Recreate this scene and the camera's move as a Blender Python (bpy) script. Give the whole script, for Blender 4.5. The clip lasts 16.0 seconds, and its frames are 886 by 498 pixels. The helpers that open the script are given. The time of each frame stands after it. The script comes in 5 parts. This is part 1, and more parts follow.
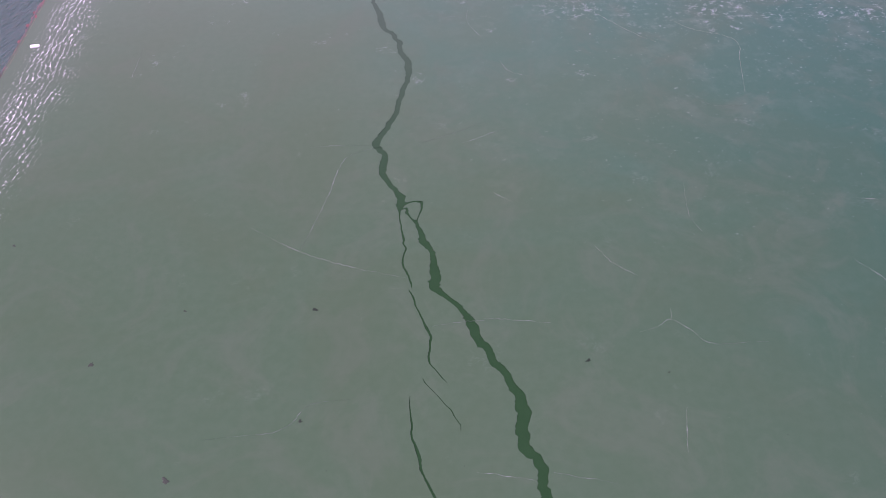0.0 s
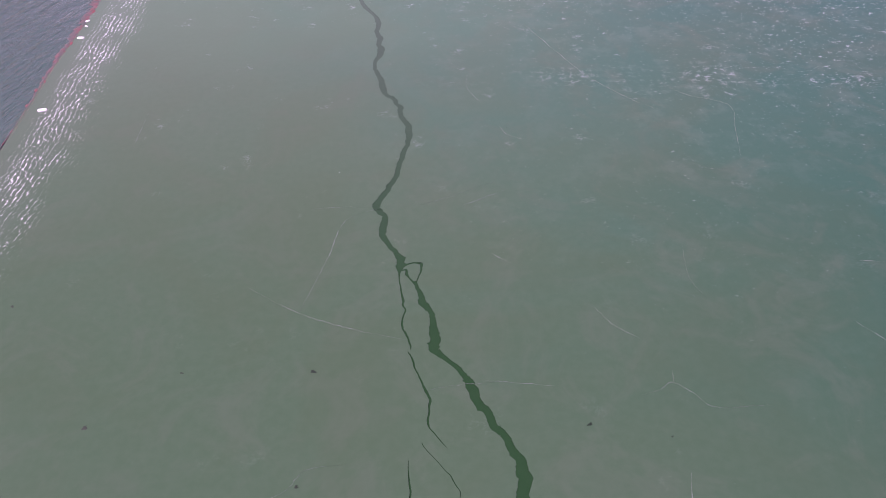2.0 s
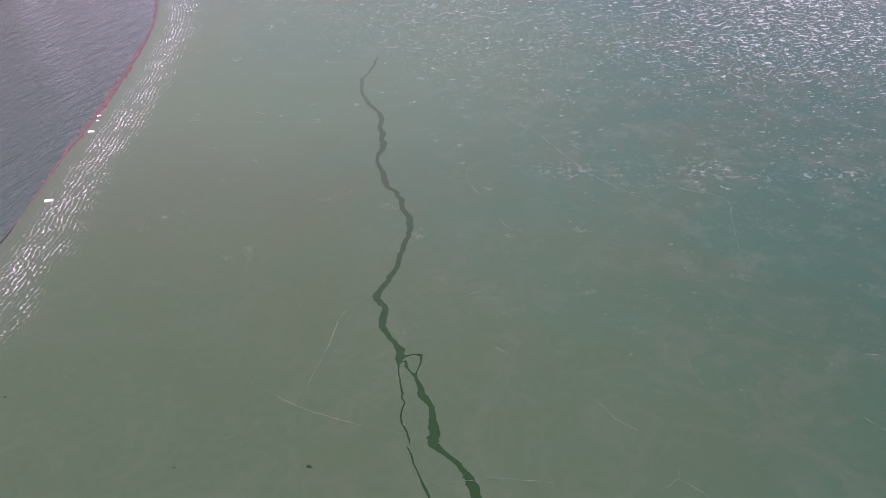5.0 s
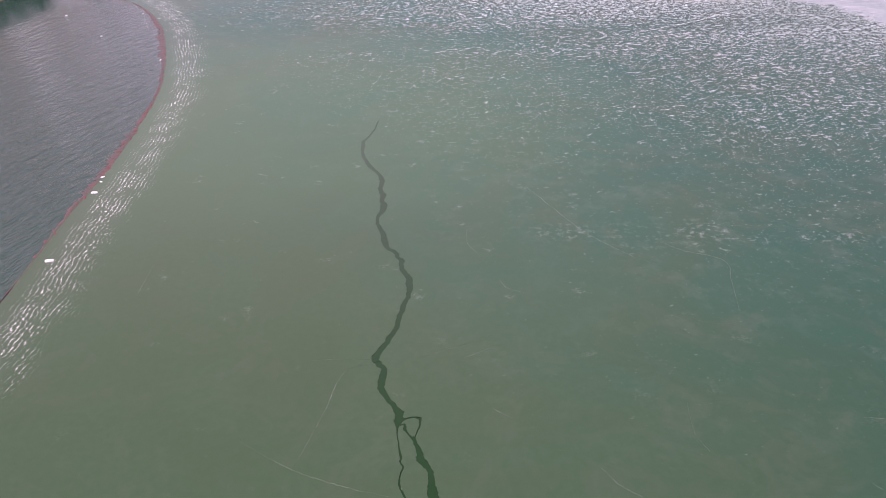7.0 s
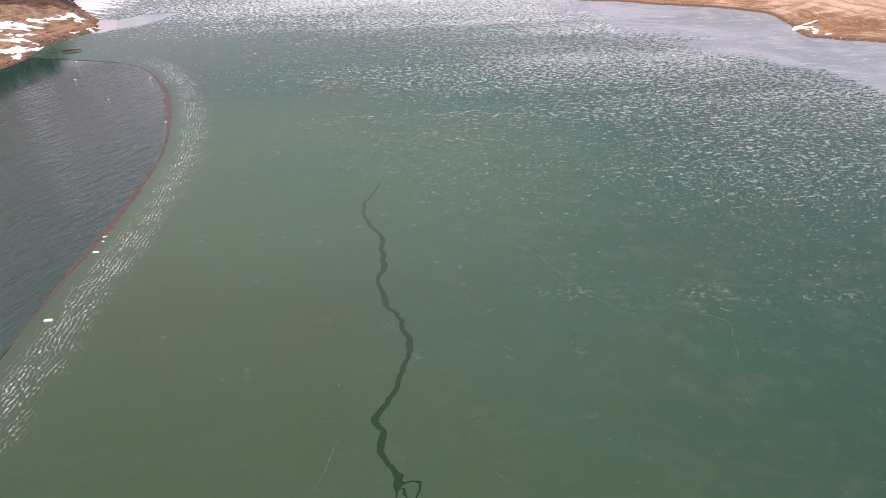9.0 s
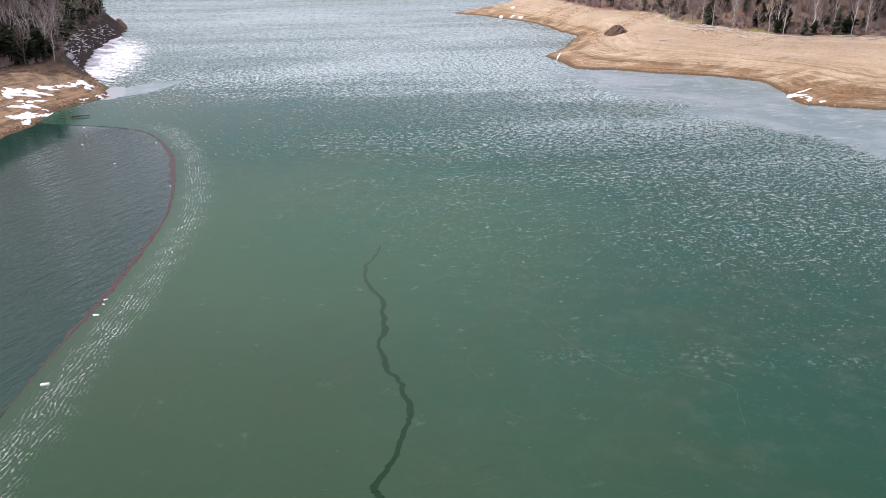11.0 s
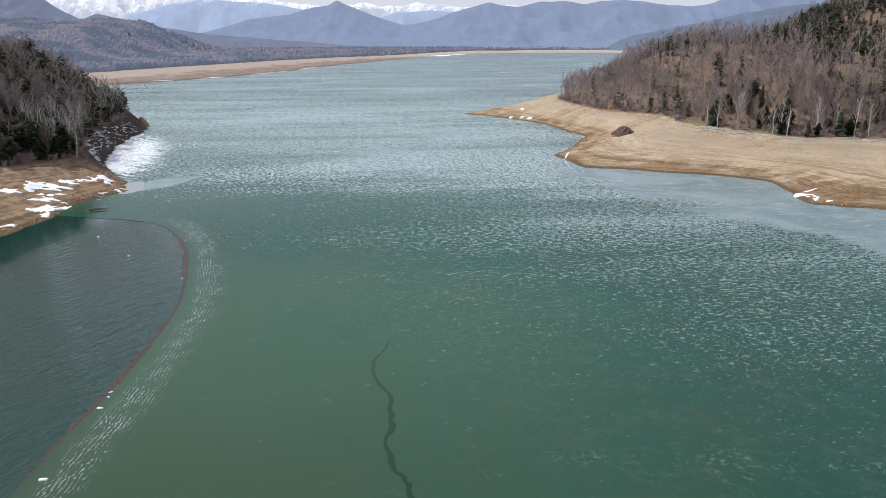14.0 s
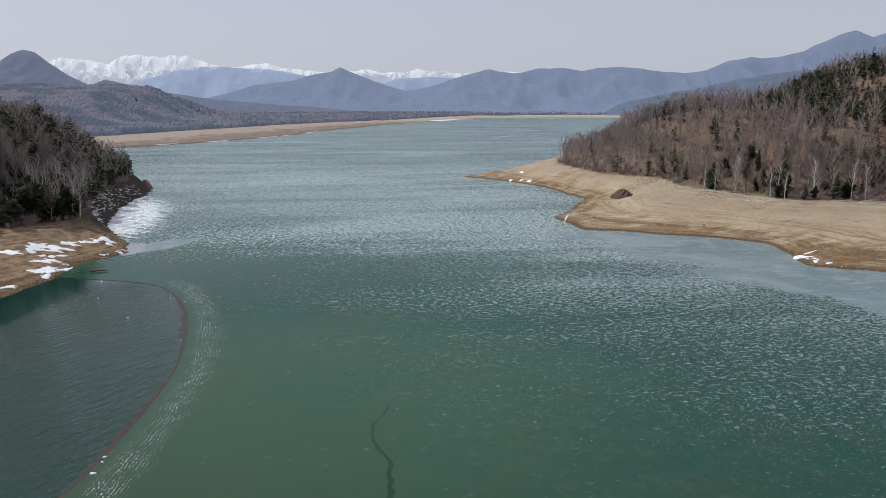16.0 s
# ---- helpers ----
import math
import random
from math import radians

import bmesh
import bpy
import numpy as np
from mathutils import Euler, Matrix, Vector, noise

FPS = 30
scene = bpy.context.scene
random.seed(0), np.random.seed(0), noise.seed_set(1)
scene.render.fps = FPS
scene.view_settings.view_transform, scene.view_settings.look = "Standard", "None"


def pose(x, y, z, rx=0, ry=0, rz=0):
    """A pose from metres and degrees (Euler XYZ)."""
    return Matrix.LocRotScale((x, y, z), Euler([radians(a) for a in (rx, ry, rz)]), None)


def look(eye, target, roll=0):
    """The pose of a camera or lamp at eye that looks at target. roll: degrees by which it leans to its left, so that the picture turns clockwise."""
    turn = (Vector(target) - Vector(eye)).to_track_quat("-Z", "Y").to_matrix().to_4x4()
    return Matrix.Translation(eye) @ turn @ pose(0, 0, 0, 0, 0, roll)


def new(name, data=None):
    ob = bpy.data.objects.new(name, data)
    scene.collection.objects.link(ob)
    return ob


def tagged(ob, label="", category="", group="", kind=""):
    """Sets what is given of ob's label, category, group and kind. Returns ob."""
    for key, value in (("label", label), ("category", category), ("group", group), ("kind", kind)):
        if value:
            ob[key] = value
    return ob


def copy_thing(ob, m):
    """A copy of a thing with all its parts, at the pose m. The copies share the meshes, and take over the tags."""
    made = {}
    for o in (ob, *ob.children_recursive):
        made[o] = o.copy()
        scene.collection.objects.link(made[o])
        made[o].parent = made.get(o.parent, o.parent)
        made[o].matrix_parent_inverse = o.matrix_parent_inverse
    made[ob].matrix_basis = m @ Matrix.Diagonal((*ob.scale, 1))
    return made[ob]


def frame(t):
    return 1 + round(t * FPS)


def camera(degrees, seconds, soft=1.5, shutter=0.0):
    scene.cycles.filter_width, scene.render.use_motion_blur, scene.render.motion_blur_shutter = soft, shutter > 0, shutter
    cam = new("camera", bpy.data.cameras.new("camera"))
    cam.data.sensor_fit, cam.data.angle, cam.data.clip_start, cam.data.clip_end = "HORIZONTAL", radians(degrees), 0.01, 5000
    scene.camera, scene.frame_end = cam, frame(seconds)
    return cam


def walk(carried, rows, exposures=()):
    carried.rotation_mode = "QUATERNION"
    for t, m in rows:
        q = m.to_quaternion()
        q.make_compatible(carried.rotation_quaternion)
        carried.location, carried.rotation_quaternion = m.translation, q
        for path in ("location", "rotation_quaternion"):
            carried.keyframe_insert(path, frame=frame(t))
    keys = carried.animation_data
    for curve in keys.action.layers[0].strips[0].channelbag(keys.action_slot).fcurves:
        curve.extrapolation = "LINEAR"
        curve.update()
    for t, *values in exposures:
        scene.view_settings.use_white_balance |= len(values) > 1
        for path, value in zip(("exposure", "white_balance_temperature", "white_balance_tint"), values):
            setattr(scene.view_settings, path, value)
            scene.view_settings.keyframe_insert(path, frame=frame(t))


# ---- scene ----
cam = camera(61.28, 16.0, soft=0.8)
EYE = 45.0
PATH = [
    (0.0, pose(0, 0, EYE, 41.399, 0.789, -0.892)),
    (0.5, pose(0, 0, EYE, 42.543, 0.728, -0.886)),
    (1.0, pose(0, 0, EYE, 43.716, 0.752, -0.916)),
    (1.5, pose(0, 0, EYE, 44.914, 0.68, -0.834)),
    (2.0, pose(0, 0, EYE, 46.104, 0.705, -0.847)),
    (2.5, pose(0, 0, EYE, 47.254, 0.64, -0.798)),
    (3.0, pose(0, 0, EYE, 48.426, 0.651, -0.799)),
    (3.5, pose(0, 0, EYE, 49.596, 0.611, -0.76)),
    (4.0, pose(0, 0, EYE, 50.759, 0.581, -0.718)),
    (6.5, pose(0, 0, EYE, 56.568, 0.393, -0.601)),
    (7.0, pose(0, 0, EYE, 57.739, 0.392, -0.605)),
    (7.5, pose(0, 0, EYE, 58.887, 0.395, -0.586)),
    (8.0, pose(0, 0, EYE, 60.033, 0.38, -0.59)),
    (8.5, pose(0, 0, EYE, 61.141, 0.409, -0.576)),
    (9.0, pose(0, 0, EYE, 62.319, 0.377, -0.548)),
    (11.5, pose(0, 0, EYE, 68.396, 0.266, -0.329)),
    (12.0, pose(0, 0, EYE, 69.623, 0.232, -0.034)),
    (12.5, pose(0, 0, EYE, 70.831, 0.189, 0.33)),
    (13.0, pose(0, 0, EYE, 72.03, 0.142, 0.43)),
    (13.5, pose(0, 0, EYE, 73.222, 0.074, 0.44)),
    (14.0, pose(0, 0, EYE, 74.424, 0.043, 0.456)),
    (14.5, pose(0, 0, EYE, 75.609, 0.041, 0.464)),
    (15.0, pose(0, 0, EYE, 76.803, 0.047, 0.48)),
    (15.5, pose(0, 0, EYE, 77.979, 0.03, 0.472)),
    (16.0, pose(0, 0, EYE, 79.15, 0.0, 0.497)),
]
EXPOSURES = [(0.0, 0.98, 6270, 69), (3.5, 0.92, 6550, 63), (7.0, 0.71, 6900, 49), (9.0, 0.42, 6950, 34), (12.5, 0.08, 6000, 8), (14.0, -0.12, 6100, 5), (15.0, -0.34, 6080, 5), (16.0, -0.54, 6100, 4)]
walk(cam, PATH, EXPOSURES)

# ---------------------------------------------------------------- world and sun
SUN_AZ, SUN_EL = radians(-66), radians(50)      # azimuth from north (+y), towards +x
world = bpy.data.worlds.new("sky")
scene.world = world
world.use_nodes = True
wn, wl = world.node_tree.nodes, world.node_tree.links
sky = wn.new("ShaderNodeTexSky")
sky.sky_type, sky.sun_disc = "NISHITA", False
sky.sun_elevation, sky.sun_rotation = SUN_EL, SUN_AZ
sky.air_density, sky.dust_density, sky.ozone_density, sky.altitude = 1.0, 1.5, 2.0, 500
pale = wn.new("ShaderNodeHueSaturation")
pale.inputs["Saturation"].default_value = 0.5
wl.new(sky.outputs[0], pale.inputs["Color"])
# thin high cloud whitens the whole sky evenly
veil = wn.new("ShaderNodeMix")
veil.data_type = "RGBA"
veil.inputs["Factor"].default_value = 0.72
veil.inputs["B"].default_value = (5.30, 4.95, 5.75, 1)
wl.new(pale.outputs[0], veil.inputs["A"])
wl.new(veil.outputs["Result"], wn["Background"].inputs["Color"])
wn["Background"].inputs["Strength"].default_value = 0.15

sun = new("sun", bpy.data.lights.new("sun", "SUN"))
sun.data.energy, sun.data.angle, sun.data.color = 4.2, radians(1.0), (1.0, 0.95, 0.88)
sun_from = Vector((math.sin(SUN_AZ) * math.cos(SUN_EL), math.cos(SUN_AZ) * math.cos(SUN_EL), math.sin(SUN_EL)))
sun.matrix_world = look(sun_from * 200, (0, 0, 0))


# ---------------------------------------------------------------- materials
class Mat:
    """A node material with short ways to add noise, ramps and mixes."""

    def __init__(self, name, rough=0.8, spec=0.3, metal=0.0):
        self.m = bpy.data.materials.new(name)
        self.m.use_nodes = True
        self.n, self.l = self.m.node_tree.nodes, self.m.node_tree.links
        self.b = self.n["Principled BSDF"]
        self.b.inputs["Roughness"].default_value = rough
        self.b.inputs["Specular IOR Level"].default_value = spec
        self.b.inputs["Metallic"].default_value = metal
        self.pos = self.n.new("ShaderNodeNewGeometry").outputs["Position"]

    def put(self, value, socket):
        if isinstance(value, (int, float)):
            socket.default_value = value
        elif isinstance(value, tuple):
            socket.default_value = (*value, 1.0) if len(value) == 3 and socket.type == "RGBA" else value
        else:
            self.l.new(value, socket)

    def coords(self, scale=(1, 1, 1), turn=0.0, at=None):
        n = self.n.new("ShaderNodeMapping")
        n.vector_type = "TEXTURE"      # turned first, then stretched
        n.inputs["Rotation"].default_value = (0, 0, radians(turn))
        n.inputs["Scale"].default_value = tuple(1 / c for c in scale)
        self.l.new(at or self.pos, n.inputs["Vector"])
        return n.outputs[0]

    def noise(self, scale, detail=3.0, rough=0.55, vec=None, twist=0.0):
        n = self.n.new("ShaderNodeTexNoise")
        n.inputs["Scale"].default_value, n.inputs["Detail"].default_value = scale, detail
        n.inputs["Roughness"].default_value, n.inputs["Distortion"].default_value = rough, twist
        self.l.new(vec or self.pos, n.inputs["Vector"])
        return n.outputs["Fac"]

    def cells(self, scale, vec=None, feature="F1"):
        n = self.n.new("ShaderNodeTexVoronoi")
        n.feature = feature
        n.inputs["Scale"].default_value = scale
        self.l.new(vec or self.pos, n.inputs["Vector"])
        return n.outputs["Distance"]

    def span(self, value, a, b, c=0.0, d=1.0, smooth=True):
        n = self.n.new("ShaderNodeMapRange")
        n.interpolation_type = "SMOOTHSTEP" if smooth else "LINEAR"
        self.put(value, n.inputs["Value"])
        for key, x in zip(("From Min", "From Max", "To Min", "To Max"), (a, b, c, d)):
            self.put(x, n.inputs[key])
        return n.outputs["Result"]

    def math(self, op, a, b=0.0):
        n = self.n.new("ShaderNodeMath")
        n.operation = op
        self.put(a, n.inputs[0])
        self.put(b, n.inputs[1])
        return n.outputs[0]

    def mix(self, fac, a, b):
        n = self.n.new("ShaderNodeMix")
        n.data_type = "RGBA"
        self.put(fac, n.inputs["Factor"])
        self.put(a, n.inputs["A"])
        self.put(b, n.inputs["B"])
        return n.outputs["Result"]

    def split(self, vec=None):
        n = self.n.new("ShaderNodeSeparateXYZ")
        self.l.new(vec or self.pos, n.inputs[0])
        return n.outputs

    def attribute(self, name):
        n = self.n.new("ShaderNodeAttribute")
        n.attribute_name = name
        return n.outputs["Fac"]

    def shifted(self, x, y):
        n = self.n.new("ShaderNodeVectorMath")
        n.inputs[1].default_value = (x, y, 0)
        self.l.new(self.pos, n.inputs[0])
        return n.outputs[0]

    def lines(self, scale, thin, vec=None, twist=0.3, detail=2.0):
        """Thin curved lines where a noise crosses its middle."""
        d = self.math("ABSOLUTE", self.math("SUBTRACT", self.noise(scale, detail, 0.5, vec, twist), 0.5))
        return self.span(d, thin, thin * 0.3)

    def random(self):
        return self.n.new("ShaderNodeObjectInfo").outputs["Random"]

    def island(self):
        return self.n.new("ShaderNodeNewGeometry").outputs["Random Per Island"]

    def bump(self, height, strength=0.5, distance=0.1):
        n = self.n.new("ShaderNodeBump")
        n.inputs["Strength"].default_value, n.inputs["Distance"].default_value = strength, distance
        self.l.new(height, n.inputs["Height"])
        self.l.new(n.outputs[0], self.b.inputs["Normal"])

    def done(self, color=None, rough=None, glow=None, strength=0.0):
        if color is not None:
            self.put(color, self.b.inputs["Base Color"])
        if rough is not None:
            self.put(rough, self.b.inputs["Roughness"])
        if glow is not None:
            self.put(glow, self.b.inputs["Emission Color"])
            self.b.inputs["Emission Strength"].default_value = strength
        return self.m


def make_ice():
    k = Mat("lake_ice", rough=0.14, spec=0.035)
    x, y, _ = k.split()
    rim = k.attribute("rim")
    patch = k.noise(0.018, 3, 0.55, twist=0.6)
    fine = k.noise(1.3, 4, 0.6)
    # olive-grey ice nearby on the west side, clearer teal ice to the north and east
    drift = k.math("ADD", k.math("MULTIPLY", x, 0.008), k.math("MULTIPLY", y, 0.0065))
    drift = k.math("ADD", drift, k.math("MULTIPLY", k.math("SUBTRACT", patch, 0.5), 1.4))
    teal = k.span(drift, 0.20, 1.10)
    grey = k.mix(k.span(fine, 0.3, 0.7), (0.0275, 0.0590, 0.0325), (0.0305, 0.0620, 0.0355))
    base = k.mix(teal, grey, (0.005, 0.060, 0.043))
    base = k.mix(k.span(k.noise(0.06, 4, 0.6, twist=1.0), 0.42, 0.62, 0.0, 0.3), base, (0.030, 0.055, 0.029))
    # whiter from 30 to 90 m north, easing off past 110 m
    base = k.mix(k.math("MULTIPLY", k.span(y, 30, 90, 0.0, 0.095), k.span(y, 110, 180, 1.0, 0.2)), base, (0.20, 0.235, 0.205))
    # darker towards the east
    base = k.mix(k.span(x, 0, 60, 0.0, 0.42), base, (0.002, 0.032, 0.026))
    # white curls and flecks of snow ice, denser to the north and east, lying in long bands
    bands = k.noise(0.016, 4, 0.6, k.coords((0.32, 1.7, 1), 7), 0.5)
    reach = k.math("ADD", y, k.math("MULTIPLY", x, 0.95))
    reach = k.math("ADD", reach, k.math("MULTIPLY", k.math("SUBTRACT", k.noise(0.03, 4, 0.6), 0.5), 110.0))
    reach = k.math("ADD", reach, k.math("MULTIPLY", k.math("SUBTRACT", bands, 0.5), 120.0))
    amount = k.span(reach, 25, 265, smooth=False)
    open_side = k.span(k.math("ADD", x, k.math("MULTIPLY", y, 0.4)), 0, 45)
    group = k.noise(1.0, 4, 0.66, k.coords((0.8, 1.1, 1), 12), 0.3)
    low = k.span(amount, 0.0, 1.0, 0.72, 0.46, False)
    held = k.span(group, low, k.math("ADD", low, 0.05))
    curl = k.lines(2.9, 0.085, k.coords((0.75, 1.0, 1), 14), 0.35, 3.0)
    grain = k.noise(3.4, 4, 0.62, k.coords((0.7, 0.9, 1), 10), 0.3)
    lowg = k.span(amount, 0.0, 1.0, 0.70, 0.55, False)
    fleck = k.span(grain, lowg, k.math("ADD", lowg, 0.035))
    mask = k.math("MAXIMUM", k.math("MULTIPLY", held, curl), k.math("MULTIPLY", fleck, k.span(amount, 0.02, 0.3, 0.0, 0.9)))
    mask = k.math("MULTIPLY", mask, k.span(amount, 0.05, 0.75, 0.16, 0.9))
    mask = k.math("MULTIPLY", mask, k.math("MULTIPLY", k.span(y, 200, 420, 1.0, 0.3), open_side))
    mask = k.math("MULTIPLY", mask, k.span(y, 65, 140, 0.4, 1.0))
    # lapped wave-like ice far out, in rows across the lake
    drifted = k.math("ADD", y, k.math("MULTIPLY", k.math("SUBTRACT", k.noise(0.02, 4, 0.6), 0.5), 90.0))
    drifted = k.math("ADD", drifted, k.math("MULTIPLY", k.math("SUBTRACT", bands, 0.5), 130.0))
    lowl = k.span(drifted, 150, 290, 0.66, 0.50)
    lap = k.noise(1.3, 4, 0.62, k.coords((0.7, 0.75, 1), 10), 0.5)
    lapped = k.math("MULTIPLY", k.span(lap, lowl, k.math("ADD", lowl, 0.045)), k.math("MULTIPLY", k.span(drifted, 120, 190), k.span(y, 420, 700, 0.85, 0.36)))
    mask = k.math("MAXIMUM", mask, k.math("MULTIPLY", lapped, k.span(k.math("ADD", x, k.math("MULTIPLY", y, 0.55)), 0, 60, 0.25, 1.0)))
    vast = k.noise(0.46, 5, 0.68, k.coords((0.7, 0.5, 1), 12), 0.5)
    mask = k.math("MAXIMUM", mask, k.math("MULTIPLY", k.span(vast, 0.48, 0.54), k.span(y, 260, 480, 0.0, 0.5)))
    band = k.math("MULTIPLY", k.span(k.math("ABSOLUTE", k.math("SUBTRACT", y, k.math("ADD", k.math("MULTIPLY", k.noise(0.07, 3, 0.6), 9.0), k.math("ADD", 70.0, k.math("MULTIPLY", x, -0.02))))), 0.3, 3.0, 1.0, 0.0), k.math("MULTIPLY", k.span(x, -8, 40), k.span(k.noise(0.12, 3, 0.6, k.shifted(5, 60)), 0.42, 0.58)))
    scrap = k.math("MULTIPLY", k.lines(5.0, 0.10, k.coords((0.7, 1.0, 1), 5), 0.2, 3.0), k.span(k.noise(1.3, 4, 0.68), 0.53, 0.60))
    mask = k.math("MAXIMUM", mask, k.math("MULTIPLY", k.math("MULTIPLY", band, scrap), 0.25))
    # a few lone curls on the clear ice
    lone = k.math("MULTIPLY", k.lines(1.6, 0.05, k.coords((0.8, 1.1, 1), 20), 1.2, 3.0), k.span(k.noise(0.27, 4, 0.6, k.shifted(40, 9)), 0.62, 0.70))
    mask = k.math("MAXIMUM", mask, k.math("MULTIPLY", lone, k.span(y, 40, 90, 0.015, 0.16)))
    mask = k.math("MULTIPLY", mask, k.math("ADD", 0.55, k.span(bands, 0.36, 0.60, 0.0, 0.45)))
    frost = k.math("MULTIPLY", k.span(k.noise(0.22, 6, 0.72), 0.48, 0.66), k.span(reach, 40, 110))
    base = k.mix(k.math("MULTIPLY", frost, 0.07), base, (0.15, 0.19, 0.17))
    # mottled older ice and dark grit
    base = k.mix(k.span(k.noise(0.13, 5, 0.68, twist=1.5), 0.46, 0.66, 0.0, 0.22), base, (0.050, 0.070, 0.050))
    ox, oy, _ = k.split(k.coords((1 / 46.0, 1 / 36.0, 1), 0, k.shifted(22, -118)))
    olive = k.math("ADD", k.math("ADD", k.math("MULTIPLY", ox, ox), k.math("MULTIPLY", oy, oy)), k.math("MULTIPLY", k.noise(0.05, 4, 0.6), 1.2))
    base = k.mix(k.span(olive, 0.5, 2.4, 0.45, 0.0), base, (0.050, 0.105, 0.066))
    base = k.mix(k.span(k.cells(0.33, k.shifted(3, 7)), 0.010, 0.016, 0.6, 0.0), base, (0.012, 0.022, 0.014))
    # bubbles: sparse white specks
    dots = k.span(k.cells(0.16), 0.006, 0.010, 1.0, 0.0)
    mask = k.math("MAXIMUM", mask, k.math("MULTIPLY", dots, 0.8))
    base = k.mix(k.math("MULTIPLY", mask, 0.8), base, (0.58, 0.66, 0.70))
    # pale smooth sheets far out
    sheet = k.math("MULTIPLY", k.span(k.noise(0.010, 3, 0.5, k.coords((0.6, 1.6, 1), 15), 0.8), 0.50, 0.62), k.span(reach, 190, 300))
    base = k.mix(k.math("MULTIPLY", sheet, 0.30), base, (0.36, 0.43, 0.45))
    # wind-packed white ice fanning out below the dark bank
    fx, fy, _ = k.split(k.coords((1 / 12.0, 1 / 48.0, 1), 17, k.shifted(133, -306)))
    fan = k.math("ADD", k.math("MULTIPLY", fx, fx), k.math("MULTIPLY", fy, fy))
    combed = k.noise(0.42, 6, 0.72, k.coords((0.20, 2.0, 1), -28), 0.3)
    fan = k.math("SUBTRACT", k.math("ADD", 1.0, k.math("MULTIPLY", k.math("SUBTRACT", combed, 0.5), 11.0)), fan)
    fan = k.span(fan, -0.9, 0.7)
    base = k.mix(fan, base, (0.74, 0.77, 0.80))
    # smooth grey ice close under the sandy shore, with a feathered edge and clear gaps
    inland = k.math("ADD", k.math("MULTIPLY", x, 0.885), k.math("ADD", k.math("MULTIPLY", y, 0.466), -157.5))
    bays = k.math("MULTIPLY", k.math("SUBTRACT", k.noise(0.055, 3, 0.55, twist=0.8), 0.5), 42.0)
    feather = k.math("MULTIPLY", k.math("SUBTRACT", k.noise(0.9, 5, 0.68, k.coords((0.6, 0.9, 1), 12), 1.0), 0.5), 34.0)
    inland = k.math("ADD", inland, k.math("ADD", bays, feather))
    calm = k.math("MULTIPLY", k.span(inland, -2.5, 2.5), k.span(k.math("ADD", y, bays), 285, 262))
    brushed = k.noise(0.35, 5, 0.7, k.coords((0.45, 1.4, 1), 8), 0.8)
    grey_sheet = k.mix(k.span(k.noise(0.05, 5, 0.62, twist=0.8), 0.38, 0.62), (0.15, 0.205, 0.22), (0.225, 0.275, 0.29))
    grey_sheet = k.mix(k.span(brushed, 0.54, 0.64, 0.0, 0.6), grey_sheet, (0.31, 0.36, 0.375))
    base = k.mix(k.math("MULTIPLY", calm, 0.92), base, grey_sheet)
    mask = k.math("MULTIPLY", mask, k.span(calm, 0.0, 1.0, 1.0, 0.2))
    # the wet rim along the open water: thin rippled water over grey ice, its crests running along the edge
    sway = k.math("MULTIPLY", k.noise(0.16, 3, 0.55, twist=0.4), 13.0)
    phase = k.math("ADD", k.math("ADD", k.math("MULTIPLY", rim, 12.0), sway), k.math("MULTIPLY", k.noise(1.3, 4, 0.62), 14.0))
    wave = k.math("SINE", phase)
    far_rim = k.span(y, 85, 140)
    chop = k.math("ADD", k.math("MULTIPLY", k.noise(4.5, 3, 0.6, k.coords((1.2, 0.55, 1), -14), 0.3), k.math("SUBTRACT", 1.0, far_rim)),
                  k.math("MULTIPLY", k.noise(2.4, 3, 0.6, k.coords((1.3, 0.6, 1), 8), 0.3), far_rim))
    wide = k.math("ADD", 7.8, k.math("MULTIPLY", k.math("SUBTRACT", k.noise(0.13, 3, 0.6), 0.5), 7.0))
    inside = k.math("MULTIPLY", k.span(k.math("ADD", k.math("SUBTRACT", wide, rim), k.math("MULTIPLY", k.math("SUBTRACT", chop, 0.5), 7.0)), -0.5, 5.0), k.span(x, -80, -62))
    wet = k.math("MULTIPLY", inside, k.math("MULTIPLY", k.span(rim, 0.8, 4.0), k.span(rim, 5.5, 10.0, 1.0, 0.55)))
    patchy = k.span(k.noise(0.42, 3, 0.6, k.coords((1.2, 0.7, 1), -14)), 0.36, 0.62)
    crest_glint = k.math("MULTIPLY", k.span(wave, 0.30, 0.85), k.math("MULTIPLY", k.span(chop, 0.50, 0.58), k.math("MULTIPLY", wet, patchy)))
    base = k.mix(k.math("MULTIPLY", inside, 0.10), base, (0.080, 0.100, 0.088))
    # glints of sun and sky on the ripples, painted white into the base colour
    base = k.mix(k.math("MULTIPLY", crest_glint, 0.88), base, (0.60, 0.64, 0.64))
    ripple = k.math("MULTIPLY", k.math("ADD", k.math("MULTIPLY", wave, 0.008), k.math("MULTIPLY", chop, 0.035)), k.math("MULTIPLY", wet, k.span(patchy, 0.0, 1.0, 0.45, 1.0)))
    height = k.math("ADD", ripple, k.math("MULTIPLY", mask, 0.02))
    height = k.math("ADD", height, k.math("MULTIPLY", k.noise(0.9, 3, 0.6), 0.0012))
    k.bump(height, 1.0, 1.0)
    k.put(k.span(wet, 0.0, 1.0, 0.035, 0.07, False), k.b.inputs["Specular IOR Level"])
    return k.done(base, k.math("ADD", k.span(k.math("ADD", mask, crest_glint), 0.0, 0.5, 0.14, 0.5), k.math("MULTIPLY", wet, 0.04)))


